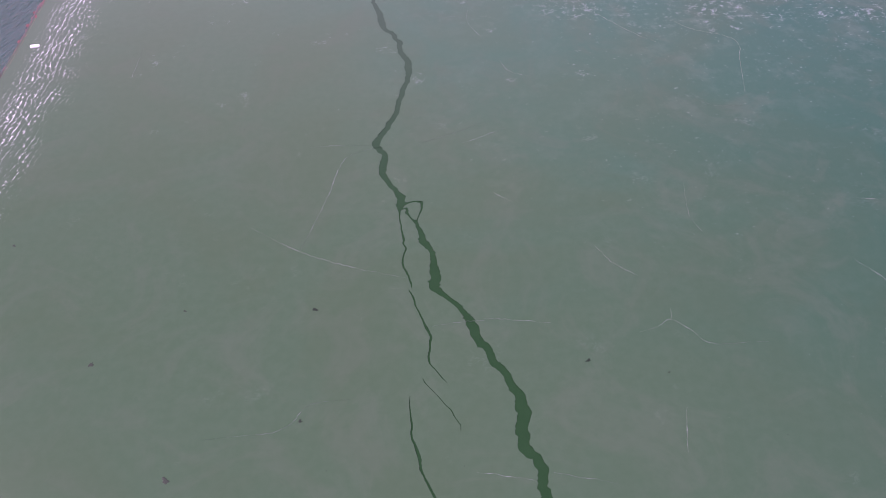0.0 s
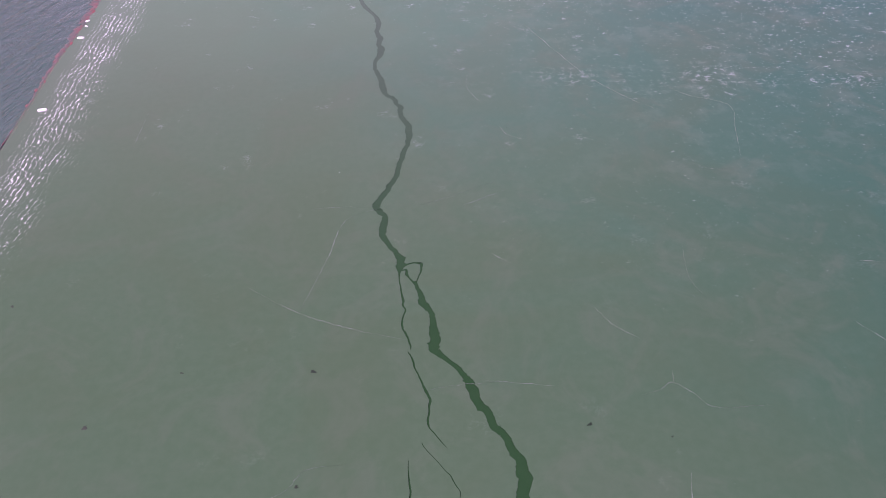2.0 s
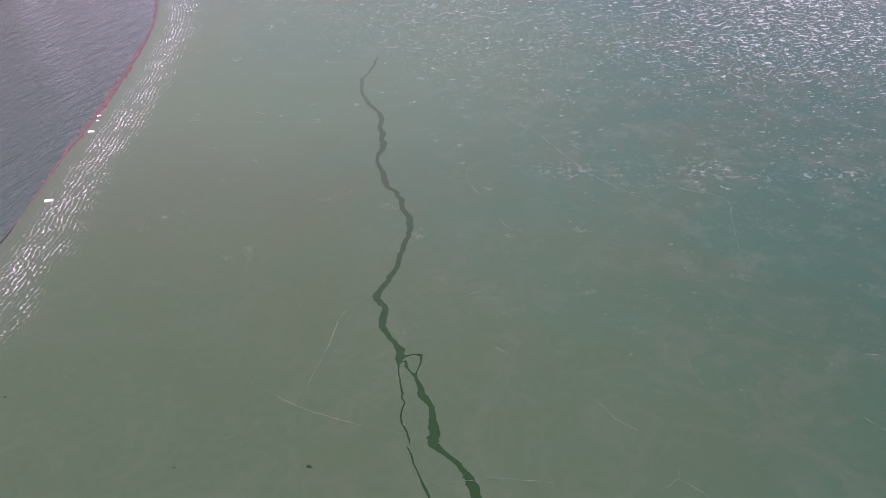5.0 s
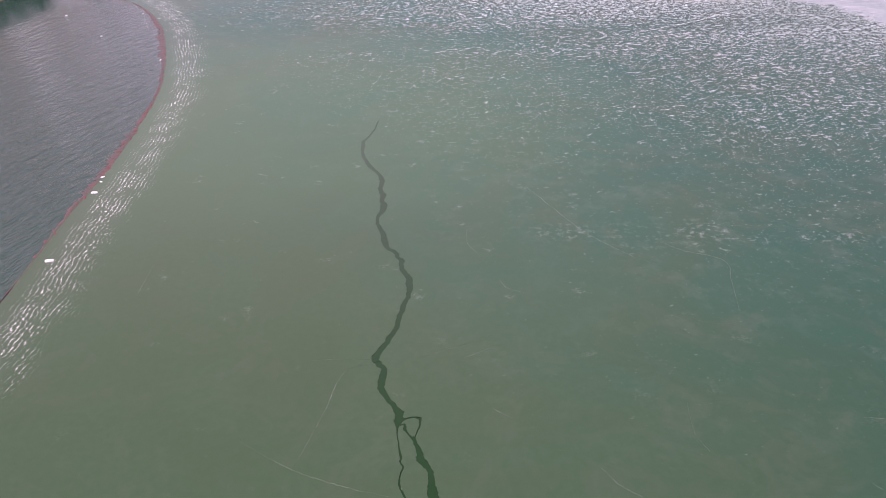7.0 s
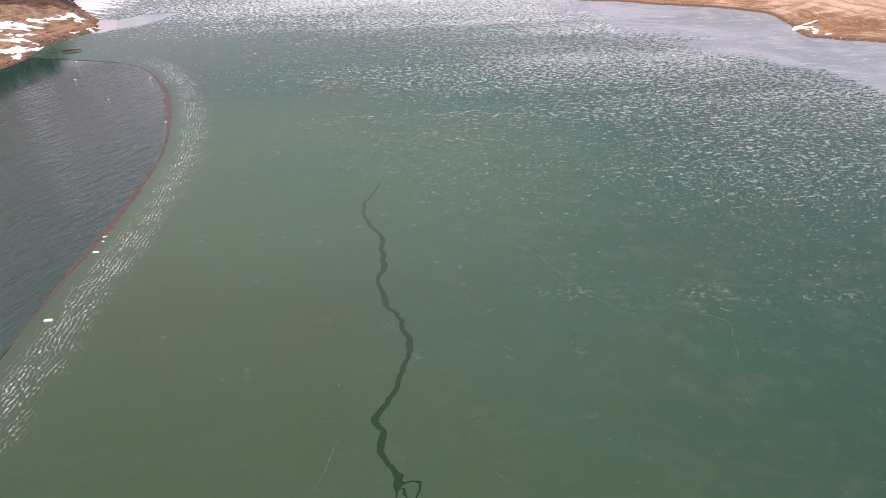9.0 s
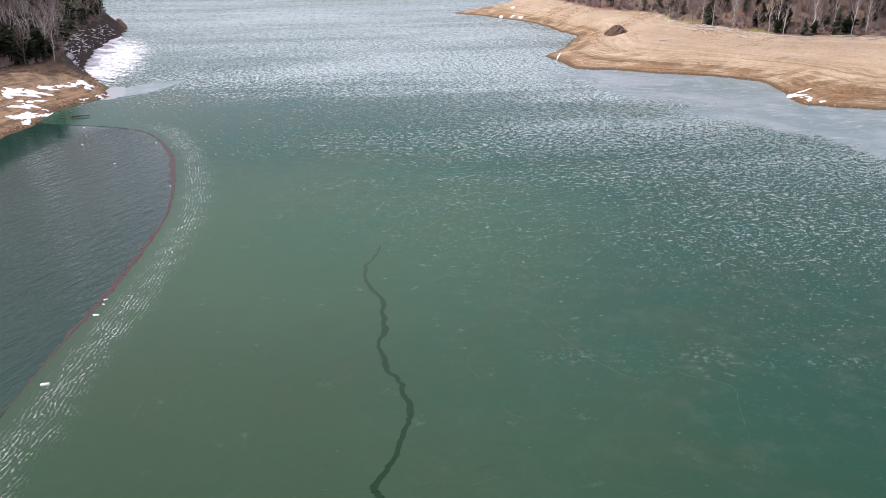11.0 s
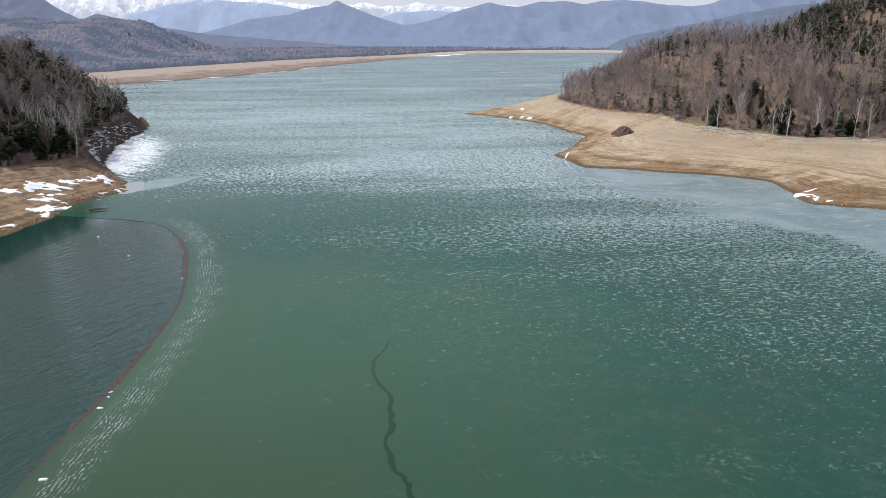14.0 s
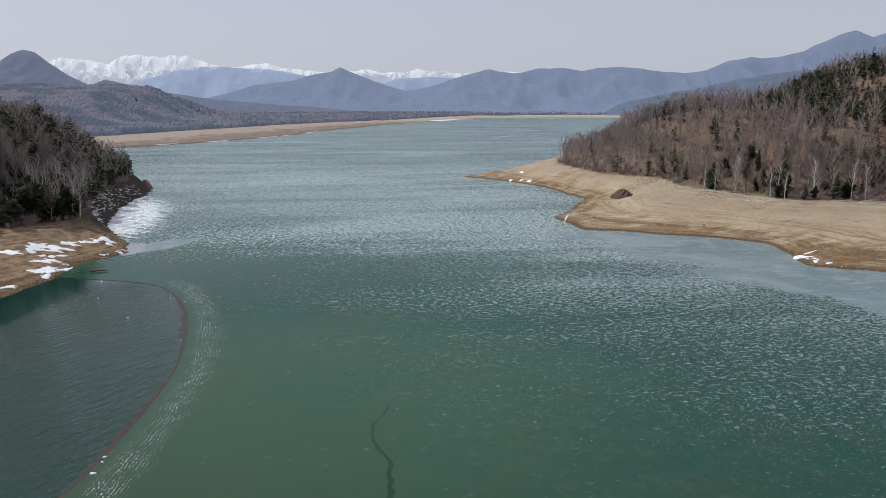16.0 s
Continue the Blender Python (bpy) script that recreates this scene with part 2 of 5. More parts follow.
def make_water():
    k = Mat("lake_water", rough=0.12, spec=0.32)
    swell = k.noise(0.55, 3, 0.55, k.coords((0.45, 1.35, 1), 70), 0.5)
    small = k.noise(2.2, 3, 0.6, k.coords((0.6, 1.6, 1), 66), 0.5)
    # calm in the lee of the west bank, rippled further out
    calm = k.span(k.math("SUBTRACT", k.split()[0], k.math("MULTIPLY", k.split()[1], 0.15)), -120, -108, 0.06, 1.0)
    k.bump(k.math("MULTIPLY", k.math("ADD", swell, k.math("MULTIPLY", small, 0.25)), k.math("MULTIPLY", calm, k.span(k.split()[1], 70, 150, 1.7, 1.35))), 0.5, 0.5)
    return k.done(k.mix(k.noise(0.05, 3), (0.007, 0.034, 0.025), (0.012, 0.042, 0.030)))


def make_ground():
    k = Mat("shore_ground", rough=0.95, spec=0.1)
    x, y, z = k.split()
    wood = k.attribute("wood")
    big, fine = k.noise(0.05, 4, 0.6), k.noise(0.9, 4, 0.65)
    sand = k.mix(k.span(big, 0.35, 0.65), (0.55, 0.435, 0.30), (0.44, 0.325, 0.21))
    sand = k.mix(k.span(fine, 0.35, 0.7, 0.0, 0.5), sand, (0.22, 0.155, 0.10))
    # strand lines left by the falling water
    strand = k.noise(1.0, 4, 0.65, k.coords((0.012, 0.012, 2.4)), 0.15)
    sand = k.mix(k.math("MULTIPLY", k.span(strand, 0.52, 0.58, 0.0, 0.62), k.span(z, 2.0, 6.0, 1.0, 0.4)), sand, (0.18, 0.112, 0.060))
    sand = k.mix(k.span(strand, 0.44, 0.36, 0.0, 0.4), sand, (0.54, 0.44, 0.315))
    fine_lines = k.lines(1.0, 0.05, k.coords((0.03, 0.03, 10.0)), 0.2, 4.0)
    broken = k.span(k.noise(0.07, 4, 0.65), 0.40, 0.58)
    sand = k.mix(k.math("MULTIPLY", k.math("MULTIPLY", fine_lines, broken), 0.45), sand, (0.20, 0.13, 0.075))
    pale_lines = k.lines(1.0, 0.045, k.coords((0.025, 0.025, 7.5), 40), 0.2, 4.0)
    sand = k.mix(k.math("MULTIPLY", k.math("MULTIPLY", pale_lines, k.span(k.noise(0.05, 3, 0.6, k.shifted(31, 5)), 0.42, 0.6)), 0.45), sand, (0.60, 0.51, 0.39))
    foot = k.span(z, 1.5, 4.0, 1.0, 0.4)
    seam = k.lines(1.0, 0.05, k.coords((0.02, 0.02, 3.4)), 0.25, 3.0)
    sand = k.mix(k.math("MULTIPLY", k.math("MULTIPLY", seam, foot), k.span(k.noise(0.08, 3), 0.42, 0.58, 0.0, 0.75)), sand, (0.14, 0.09, 0.05))
    damp = k.math("MULTIPLY", k.span(z, 5.0, 1.5), k.span(k.noise(0.11, 4, 0.65, k.coords((0.6, 1.4, 1), 0)), 0.42, 0.58))
    sand = k.mix(k.math("MULTIPLY", damp, 0.85), sand, k.mix(k.span(strand, 0.45, 0.55), (0.27, 0.17, 0.09), (0.14, 0.085, 0.045)))
    # iron-stained seepage behind the little bay
    ex, ey, _ = k.split(k.coords((1 / 20.0, 1 / 12.0, 1), -20, k.shifted(-112, -221)))
    seep = k.math("ADD", k.math("ADD", k.math("MULTIPLY", ex, ex), k.math("MULTIPLY", ey, ey)), k.math("MULTIPLY", k.math("SUBTRACT", k.noise(0.22, 5, 0.7), 0.5), 4.0))
    sand = k.mix(k.span(seep, 0.2, 1.3, 0.8, 0.0), sand, k.mix(k.span(fine, 0.4, 0.6), (0.24, 0.145, 0.07), (0.13, 0.080, 0.042)))
    sand = k.mix(k.math("MULTIPLY", k.span(z, 4.0, 7.0), k.span(k.noise(0.06, 4, 0.65, k.shifted(7, 3)), 0.35, 0.6, 0.1, 0.5)), sand, k.mix(fine, (0.42, 0.35, 0.27), (0.30, 0.25, 0.195)))
    rust = k.math("MULTIPLY", k.span(k.noise(0.035, 3, 0.6), 0.55, 0.66), k.span(fine, 0.42, 0.6))
    sand = k.mix(k.math("MULTIPLY", rust, 0.7), sand, (0.19, 0.10, 0.045))
    sand = k.mix(k.span(k.noise(0.16, 5, 0.7), 0.54, 0.70, 0.0, 0.4), sand, (0.43, 0.35, 0.25))
    sand = k.mix(k.span(x, -60, -90, 0.0, 0.8), sand, k.mix(k.span(k.math("ADD", k.math("MULTIPLY", strand, 0.5), k.math("MULTIPLY", k.noise(0.35, 5, 0.7), 0.5)), 0.44, 0.56), (0.30, 0.20, 0.118), (0.10, 0.068, 0.048)))
    # beyond the lake: brown mud by the water, pale dry sand higher up
    tide = k.math("ADD", z, k.math("MULTIPLY", k.math("SUBTRACT", k.noise(0.03, 6, 0.7, k.coords((1.0, 0.22, 1), 10)), 0.5), 8.0))
    mud = k.mix(k.span(big, 0.4, 0.6), (0.27, 0.205, 0.175), (0.20, 0.150, 0.130))
    beach = k.mix(k.span(tide, 2.3, 3.8), mud, (0.36, 0.30, 0.25))
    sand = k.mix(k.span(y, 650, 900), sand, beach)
    # paler and greyer again towards the far north shore
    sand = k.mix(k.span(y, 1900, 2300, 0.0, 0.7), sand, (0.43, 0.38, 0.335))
    sand = k.mix(k.span(z, 0.9, 0.1), sand, (0.12, 0.075, 0.04))
    litter = k.mix(k.span(fine, 0.3, 0.7), (0.15, 0.106, 0.079), (0.23, 0.160, 0.115))
    litter = k.mix(k.span(k.noise(0.03, 3), 0.56, 0.68, 0.0, 0.7), litter, (0.26, 0.13, 0.07))
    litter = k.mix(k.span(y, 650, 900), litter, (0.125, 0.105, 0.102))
    grass = k.math("MULTIPLY", k.span(k.noise(0.045, 3, 0.5), 0.53, 0.6), k.math("MULTIPLY", k.span(wood, 0.84, 0.70), k.span(y, 450, 600, 1.0, 0.0)))
    litter = k.mix(grass, litter, (0.20, 0.19, 0.07))
    color = k.mix(k.span(wood, 0.35, 0.6), sand, litter)
    steep = k.span(k.split(k.n.new("ShaderNodeNewGeometry").outputs["Normal"])[2], 0.90, 0.78)
    color = k.mix(steep, color, k.mix(fine, (0.055, 0.045, 0.038), (0.11, 0.085, 0.07)))
    # the dark eroded bank below the west wood
    bank = k.math("MULTIPLY", k.span(x, -117, -123), k.math("MULTIPLY", k.span(k.math("ADD", y, k.math("MULTIPLY", x, 0.9)), 120, 140), k.span(y, 520, 470)))
    bank = k.math("MULTIPLY", bank, k.span(wood, 0.62, 0.5))
    color = k.mix(k.math("MULTIPLY", bank, 0.9), color, k.mix(k.span(k.noise(0.8, 5, 0.7), 0.4, 0.6), (0.040, 0.032, 0.028), (0.085, 0.066, 0.055)))
    grit = k.noise(3.2, 4, 0.75)
    color = k.mix(k.span(grit, 0.50, 0.68, 0.0, 0.5), color, (0.085, 0.062, 0.045))
    color = k.mix(k.span(grit, 0.42, 0.34, 0.0, 0.35), color, (0.50, 0.42, 0.32))
    k.bump(k.math("ADD", k.math("ADD", fine, strand), grit), 0.7, 0.4)
    return k.done(color)


def make_plain(name, a, b, scale, rough=0.85, spec=0.2, bump=0.4, deep=0.05, detail=4):
    k = Mat(name, rough=rough, spec=spec)
    f = k.noise(scale, detail, 0.6)
    k.bump(f, bump, deep)
    return k.done(k.mix(k.span(f, 0.3, 0.7), a, b))


def make_tree(name, a, b, joined=False, streak=6.0):
    k = Mat(name, rough=0.9, spec=0.1)
    r = k.island() if joined else k.random()
    f = k.noise(streak, 3, 0.6)
    return k.done(k.mix(k.math("ADD", k.math("MULTIPLY", r, 0.65), k.math("MULTIPLY", f, 0.35)), a, b))


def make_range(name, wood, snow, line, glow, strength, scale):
    """Distant backdrop hills; kilometres of hazy air are painted in as bluish colour and faint emission."""
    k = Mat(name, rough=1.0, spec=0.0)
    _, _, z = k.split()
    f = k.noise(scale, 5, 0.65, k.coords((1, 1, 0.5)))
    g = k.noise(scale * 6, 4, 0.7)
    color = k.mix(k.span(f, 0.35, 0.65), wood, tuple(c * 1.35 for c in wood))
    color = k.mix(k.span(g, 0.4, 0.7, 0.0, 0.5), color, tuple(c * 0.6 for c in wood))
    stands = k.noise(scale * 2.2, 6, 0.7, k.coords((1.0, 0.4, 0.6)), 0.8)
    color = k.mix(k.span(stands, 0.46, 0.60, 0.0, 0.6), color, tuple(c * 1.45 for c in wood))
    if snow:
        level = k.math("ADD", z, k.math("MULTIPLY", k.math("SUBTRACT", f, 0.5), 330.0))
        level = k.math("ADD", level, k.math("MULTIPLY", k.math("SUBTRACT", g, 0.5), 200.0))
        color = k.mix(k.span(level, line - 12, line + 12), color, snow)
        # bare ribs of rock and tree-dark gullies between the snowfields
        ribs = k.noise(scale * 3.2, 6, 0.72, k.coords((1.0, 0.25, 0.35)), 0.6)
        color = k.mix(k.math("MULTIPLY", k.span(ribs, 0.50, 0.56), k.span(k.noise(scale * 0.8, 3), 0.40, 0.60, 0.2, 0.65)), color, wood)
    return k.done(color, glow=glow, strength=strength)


ICE, WATER, GROUND = make_ice(), make_water(), make_ground()
SNOW = make_plain("old_snow", (0.78, 0.80, 0.83), (0.86, 0.87, 0.88), 1.5, 0.6, 0.3, 0.5, 0.1)
FROST = make_plain("frosted_crack", (0.22, 0.27, 0.26), (0.62, 0.66, 0.65), 2.2, 0.6, 0.3)
DARK_SPOT = make_plain("dark_melt", (0.004, 0.012, 0.006), (0.008, 0.018, 0.010), 3.0, 0.5, 0.1)
RED = make_plain("faded_red_foam", (0.055, 0.042, 0.039), (0.110, 0.030, 0.030), 1.2, 0.6, 0.1)
WHITE_FOAM = make_plain("white_foam", (0.75, 0.76, 0.76), (0.85, 0.85, 0.84), 4.0, 0.5, 0.4)
ROCK = make_plain("tan_rock", (0.22, 0.15, 0.095), (0.36, 0.26, 0.17), 0.8, 0.9, 0.2, 0.8, 0.3)
DRIFT = make_plain("grey_driftwood", (0.38, 0.35, 0.32), (0.60, 0.56, 0.52), 2.0, 0.9, 0.2)
SOIL = make_plain("brown_soil", (0.095, 0.065, 0.048), (0.15, 0.105, 0.08), 1.2, 0.95, 0.1, 0.8, 0.3)
BARK = make_tree("grey_bark", (0.15, 0.125, 0.11), (0.36, 0.32, 0.29))
BIRCH = make_tree("white_bark", (0.58, 0.54, 0.50), (0.74, 0.70, 0.66))
# near twigs darker than TWIG_J: the west bank's shade is partly in this colour
TWIG = make_tree("bare_twigs", (0.165, 0.128, 0.119), (0.36, 0.288, 0.268))
NEEDLE = make_tree("dark_needles", (0.024, 0.032, 0.018), (0.068, 0.072, 0.042))
BIRCH_TWIG = make_tree("pale_birch_twigs", (0.27, 0.225, 0.212), (0.44, 0.385, 0.365))
TWIG_J = make_tree("bare_twigs_wood", (0.23, 0.180, 0.172), (0.43, 0.35, 0.328), True)
NEEDLE_J = make_tree("dark_needles_wood", (0.026, 0.034, 0.020), (0.070, 0.076, 0.046), True)
BARK_J = make_tree("pale_bark_wood", (0.18, 0.15, 0.13), (0.55, 0.50, 0.45), True)


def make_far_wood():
    """Woods a kilometre and more away: brown bare trees with patches of dark conifers, the air's haze added as blue
    emission.
    """
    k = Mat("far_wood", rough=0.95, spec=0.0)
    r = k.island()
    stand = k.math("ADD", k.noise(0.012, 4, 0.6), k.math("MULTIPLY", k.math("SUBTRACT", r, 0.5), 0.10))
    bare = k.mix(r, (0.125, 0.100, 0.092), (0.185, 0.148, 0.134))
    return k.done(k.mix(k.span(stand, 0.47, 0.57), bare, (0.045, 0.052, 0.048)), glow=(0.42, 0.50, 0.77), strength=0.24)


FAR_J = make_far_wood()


# ---------------------------------------------------------------- plan
def arr(points):
    return np.array(points, float)


def away(p, line, closed=True):
    """Distance of the points p (n x 2) from a polyline."""
    a = arr(line)
    b = np.roll(a, -1, 0) if closed else a[1:]
    a = a if closed else a[:-1]
    best = np.full(len(p), 1e9)
    for s, e in zip(a, b):
        d = e - s
        t = np.clip(((p - s) @ d) / max(d @ d, 1e-9), 0, 1)
        best = np.minimum(best, np.hypot(p[:, 0] - s[0] - t * d[0], p[:, 1] - s[1] - t * d[1]))
    return best


def within(p, loop):
    a = arr(loop)
    b = np.roll(a, -1, 0)
    odd = np.zeros(len(p), bool)
    for (x0, y0), (x1, y1) in zip(a, b):
        if y0 != y1:
            cross = (p[:, 1] > y0) != (p[:, 1] > y1)
            odd ^= cross & (p[:, 0] < (x1 - x0) * (p[:, 1] - y0) / (y1 - y0) + x0)
    return odd


def step(v, a, b):
    t = np.clip((v - a) / (b - a), 0, 1)
    return t * t * (3 - 2 * t)


def wobble(p, size, seed=0.0, octaves=3):
    """Cheap smooth noise between about -1 and 1 for many points."""
    out, amp = np.zeros(len(p)), 1.0
    rng = np.random.RandomState(int(seed * 10) + 5)
    for o in range(octaves):
        for _ in range(3):
            a, ph = rng.uniform(0, 2 * math.pi, 2)
            f = 2 * math.pi / size * 2 ** o * rng.uniform(0.7, 1.3)
            out += amp / 3 * np.sin((p[:, 0] * math.cos(a) + p[:, 1] * math.sin(a)) * f + ph)
        amp *= 0.5
    return out


def smooth(points, n=6):
    """Catmull-Rom through the points; any number of columns."""
    p = arr(points)
    q = np.vstack([2 * p[0] - p[1], p, 2 * p[-1] - p[-2]])
    out = []
    for i in range(1, len(q) - 2):
        for t in np.linspace(0, 1, n, endpoint=False):
            a, b, c, d = q[i - 1:i + 3]
            out.append(0.5 * (2 * b + (c - a) * t + (2 * a - 5 * b + 4 * c - d) * t * t + (3 * b - a - 3 * c + d) * t ** 3))
    out.append(p[-1])
    return np.array(out)


# waterline: east shore with its sand spit, far shore, west shore with its point, then round behind
EAST = [(260, 20), (215, 150), (160, 195), (120.6, 202.7), (111, 205.5), (103, 210), (104.4, 223.8), (106, 246.7), (95, 255.3), (80.9, 260.9),
        (64.1, 269.2), (49.6, 272.9), (43.3, 304.1), (58, 338), (66.5, 364.7), (54.4, 421.6), (31.2, 460.6), (9.3, 482.8), (30, 510), (53, 553),
        (85, 590), (112, 650), (175, 780), (310, 1400), (640, 2860)]
NORTH = [(110, 2716), (-20, 2306), (-134, 1880), (-215, 1471), (-248, 1119), (-289, 974), (-326, 875), (-356, 815), (-420, 720), (-380, 560), (-250, 450)]
WEST = [(-185, 432), (-166.8, 413.8), (-154.4, 374.3), (-151.8, 351.9), (-146.2, 324.5), (-132.1, 280.6), (-123, 265), (-115, 253.5), (-106.3, 240.8),
        (-100, 225.6), (-103.2, 223.8), (-105.9, 214.4), (-108.3, 208.9), (-105.1, 195.2), (-104.8, 190.5), (-107.2, 183), (-107.9, 173.3),
        (-125, 130), (-170, 60), (-220, -80), (-200, -300), (0, -360), (240, -300)]
LAKE = EAST + NORTH + WEST
WOOD_E = [(2200, 200), (300, 265), (200, 275), (163, 279), (128, 284), (114, 309), (102, 333), (104, 372), (80, 399), (71, 440), (67, 466), (75, 520),
          (100, 585), (125, 650), (190, 780), (330, 1400), (680, 2900), (2200, 2900)]
WOOD_W = [(-900, 190), (-190, 200), (-136, 222), (-130, 234), (-121, 242), (-127, 259), (-136.5, 282), (-150.5, 323), (-157.5, 351.5), (-162, 377), (-175, 413),
          (-250, 470), (-500, 600), (-900, 640)]
WOOD_N = [(-2600, 700), (-520, 760), (-449, 1005), (-431, 1160), (-396, 1338), (-349, 1579), (-271, 1856), (-154, 2160), (-24, 2712), (120, 3150), (700, 3250),
          (2600, 3200), (2600, 4950), (-2600, 4950)]


def land(px, py):
    """Height of the ground, and how much of it is woodland floor."""
    p = np.column_stack([np.ravel(px), np.ravel(py)]).astype(float)
    rough_shore = wobble(p, 26, 1.0) * 1.6 * step(p[:, 1], 100, 180)
    s = away(p, LAKE)
    lake = within(p, LAKE)
    s = np.where(lake, -s, s) + rough_shore * step(-np.abs(s), -30, -4) * 0.6
    east, west, north = (within(p, w) for w in (WOOD_E, WOOD_W, WOOD_N))
    ue, uw, un = away(p, WOOD_E), away(p, WOOD_W), away(p, WOOD_N)
    u = np.minimum(np.minimum(ue, uw), un)
    top = np.where(p[:, 0] > 0, 10.0, np.where(p[:, 1] < 560, 8.0, 6.0))
    top = np.where((un < ue) & (un < uw), 6.0, top)
    dry = top * np.power(np.clip(s / (s + u + 0.01), 0, 1), 0.9)
    dry += 0.10 * np.sin(dry * 5.0)
    amp_e = np.interp(p[:, 0], (60, 100, 132, 160, 195, 233, 260, 300, 420), (10, 22, 36, 38, 40, 49, 56, 60, 62))
    rise = np.interp(p[:, 0], (120, 170, 230), (80, 130, 210))
    hill_e = 10 + amp_e * step(ue / rise, 0, 1) * (1 - 0.97 * step(ue, 250, 420)) + wobble(p, 110, 3.0) * 3 * step(ue, 10, 80)
    hill_e = 10 + (hill_e - 10) * (1 - step(p[:, 1], 660, 860))
    hill_w = 8 + 25 * step(uw, 0, 46) + 8 * step(uw, 40, 300) + wobble(p, 60, 4.0) * 2 * step(uw, 5, 30)
    ridge = step(-p[:, 0], 540, 690) * np.exp(-((p[:, 1] - 1650) / 380) ** 2)
    hill_n = 6 + 6 * step(un, 0, 300) + 68 * ridge * (1 + 0.1 * wobble(p, 300, 5.0)) + 2.5 * wobble(p, 220, 6.0) * step(un, 20, 200)
    z = np.where(lake, np.maximum(-8, 0.16 * s), dry)
    z = np.where(east, hill_e, np.where(west, hill_w, np.where(north, hill_n, z)))
    z += np.where(s > 1, wobble(p, 9, 7.0) * 0.16 + np.maximum(0, wobble(p, 17, 12.0, 4)) * 0.55 * step(s, 4, 14) * step(-p[:, 1], -700, -500), 0)
    wood = np.where(east | west | north, 0.5 + np.clip(u / 14, 0, 0.5), 0.5 - np.clip(u / 14, 0, 0.5))
    wood += wobble(p, 15, 8.0) * 0.12
    shape = np.shape(px)
    return z.reshape(shape), wood.reshape(shape)


def level(x, y):
    return float(land(np.array([x]), np.array([y]))[0][0])


def mesh_of(name, verts, faces, materials, slots=None, soft=False):
    me = bpy.data.meshes.new(name)
    me.from_pydata(np.asarray(verts).tolist(), [], faces if isinstance(faces, list) else faces.tolist())
    for m in materials:
        me.materials.append(m)
    if slots is not None:
        me.polygons.foreach_set("material_index", np.asarray(slots, np.int32))
    if soft:
        me.polygons.foreach_set("use_smooth", np.ones(len(me.polygons), bool))
    me.update()
    return me


def part(name, mesh, parent, label="", m=None):
    ob = new(name, mesh)
    ob.parent = parent
    if m is not None:
        ob.matrix_basis = m
    return tagged(ob, label) if label else ob


def grid_faces(nx, ny):
    i = np.arange((nx - 1) * (ny - 1))
    a = i // (nx - 1) * nx + i % (nx - 1)
    return np.column_stack([a, a + 1, a + nx + 1, a + nx])


def axis(lo, a, b, hi, fine, grow):
    out = list(np.arange(a, b + 1e-6, fine))
    d = fine
    while out[-1] < hi:
        d *= grow
        out.append(out[-1] + d)
    d = fine
    while out[0] > lo:
        d *= grow
        out.insert(0, out[0] - d)
    return np.array(out)


# ---------------------------------------------------------------- ground, water, ice
gx, gy = np.meshgrid(axis(-6000, -240, 330, 6000, 3.0, 1.07), axis(-1500, 150, 600, 6000, 3.0, 1.06))
gz, gw = land(gx, gy)
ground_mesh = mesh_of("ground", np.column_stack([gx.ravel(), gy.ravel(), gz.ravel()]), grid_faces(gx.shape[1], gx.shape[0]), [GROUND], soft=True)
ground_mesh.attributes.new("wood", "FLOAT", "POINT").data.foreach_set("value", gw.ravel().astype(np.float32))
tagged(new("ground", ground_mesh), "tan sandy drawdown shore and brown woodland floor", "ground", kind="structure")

water_mesh = mesh_of("water", [(-700, -500, -0.06), (1100, -500, -0.06), (1100, 3200, -0.06), (-700, 3200, -0.06)], [(0, 1, 2, 3)], [WATER])
tagged(new("water", water_mesh), "dark green rippled open lake water", "water", kind="structure")

EDGE = [(-103.5, 193.5), (-93.7, 191.3), (-85.9, 189.8), (-78.6, 187.2), (-72, 182.5), (-65.9, 174.3), (-59.4, 162.2), (-54.8, 149.5), (-50.3, 135), (-47.6, 122.8),
        (-46.4, 112.4), (-45.6, 101.3), (-45.2, 91.9), (-45.3, 84.6), (-45.3, 77.5), (-45.0, 70.7), (-44.9, 63.7), (-45, 50), (-46, 25), (-50, -10), (-60, -60), (-75, -110)]
edge = smooth(EDGE, 8)
edge[:, 0] += 0.35 * np.array([noise.noise((x * 0.3, y * 0.3, 0)) for x, y in edge])
OPEN = np.vstack([edge, [(-300, -110), (-300, 193.5)]])

CRACK_NORTH = [(-9.17, 108.67, 0.176), (-9.54, 105.1, 0.255), (-10.2, 102.56, 0.321), (-10.91, 100.93, 0.413), (-10.84, 98.14, 0.487),
               (-10.47, 95.65, 0.463), (-9.46, 92.89, 0.574), (-8.84, 91.82, 0.53), (-7.97, 90.41, 0.559), (-7.4, 88.55, 0.672),
               (-7.47, 86.13, 0.513), (-7.08, 84.56, 0.72), (-7.12, 82.75, 0.567), (-6.76, 81.56, 0.844), (-7.02, 80.13, 0.747),
               (-7.35, 78.74, 0.41), (-7.26, 77.38, 0.401), (-6.95, 75.8, 0.507), (-6.42, 74.76, 0.643), (-6.31, 72.88, 0.69), (-5.58, 71.3, 0.536),
               (-4.92, 70.7, 0.536), (-4.56, 69.65, 0.511), (-4.03, 68.74, 0.724), (-4.11, 67.63, 0.598), (-3.51, 66.32, 0.671),
               (-3.25, 65.47, 0.647), (-3.08, 63.73, 0.70), (-3.09, 63.4, 0.55)]
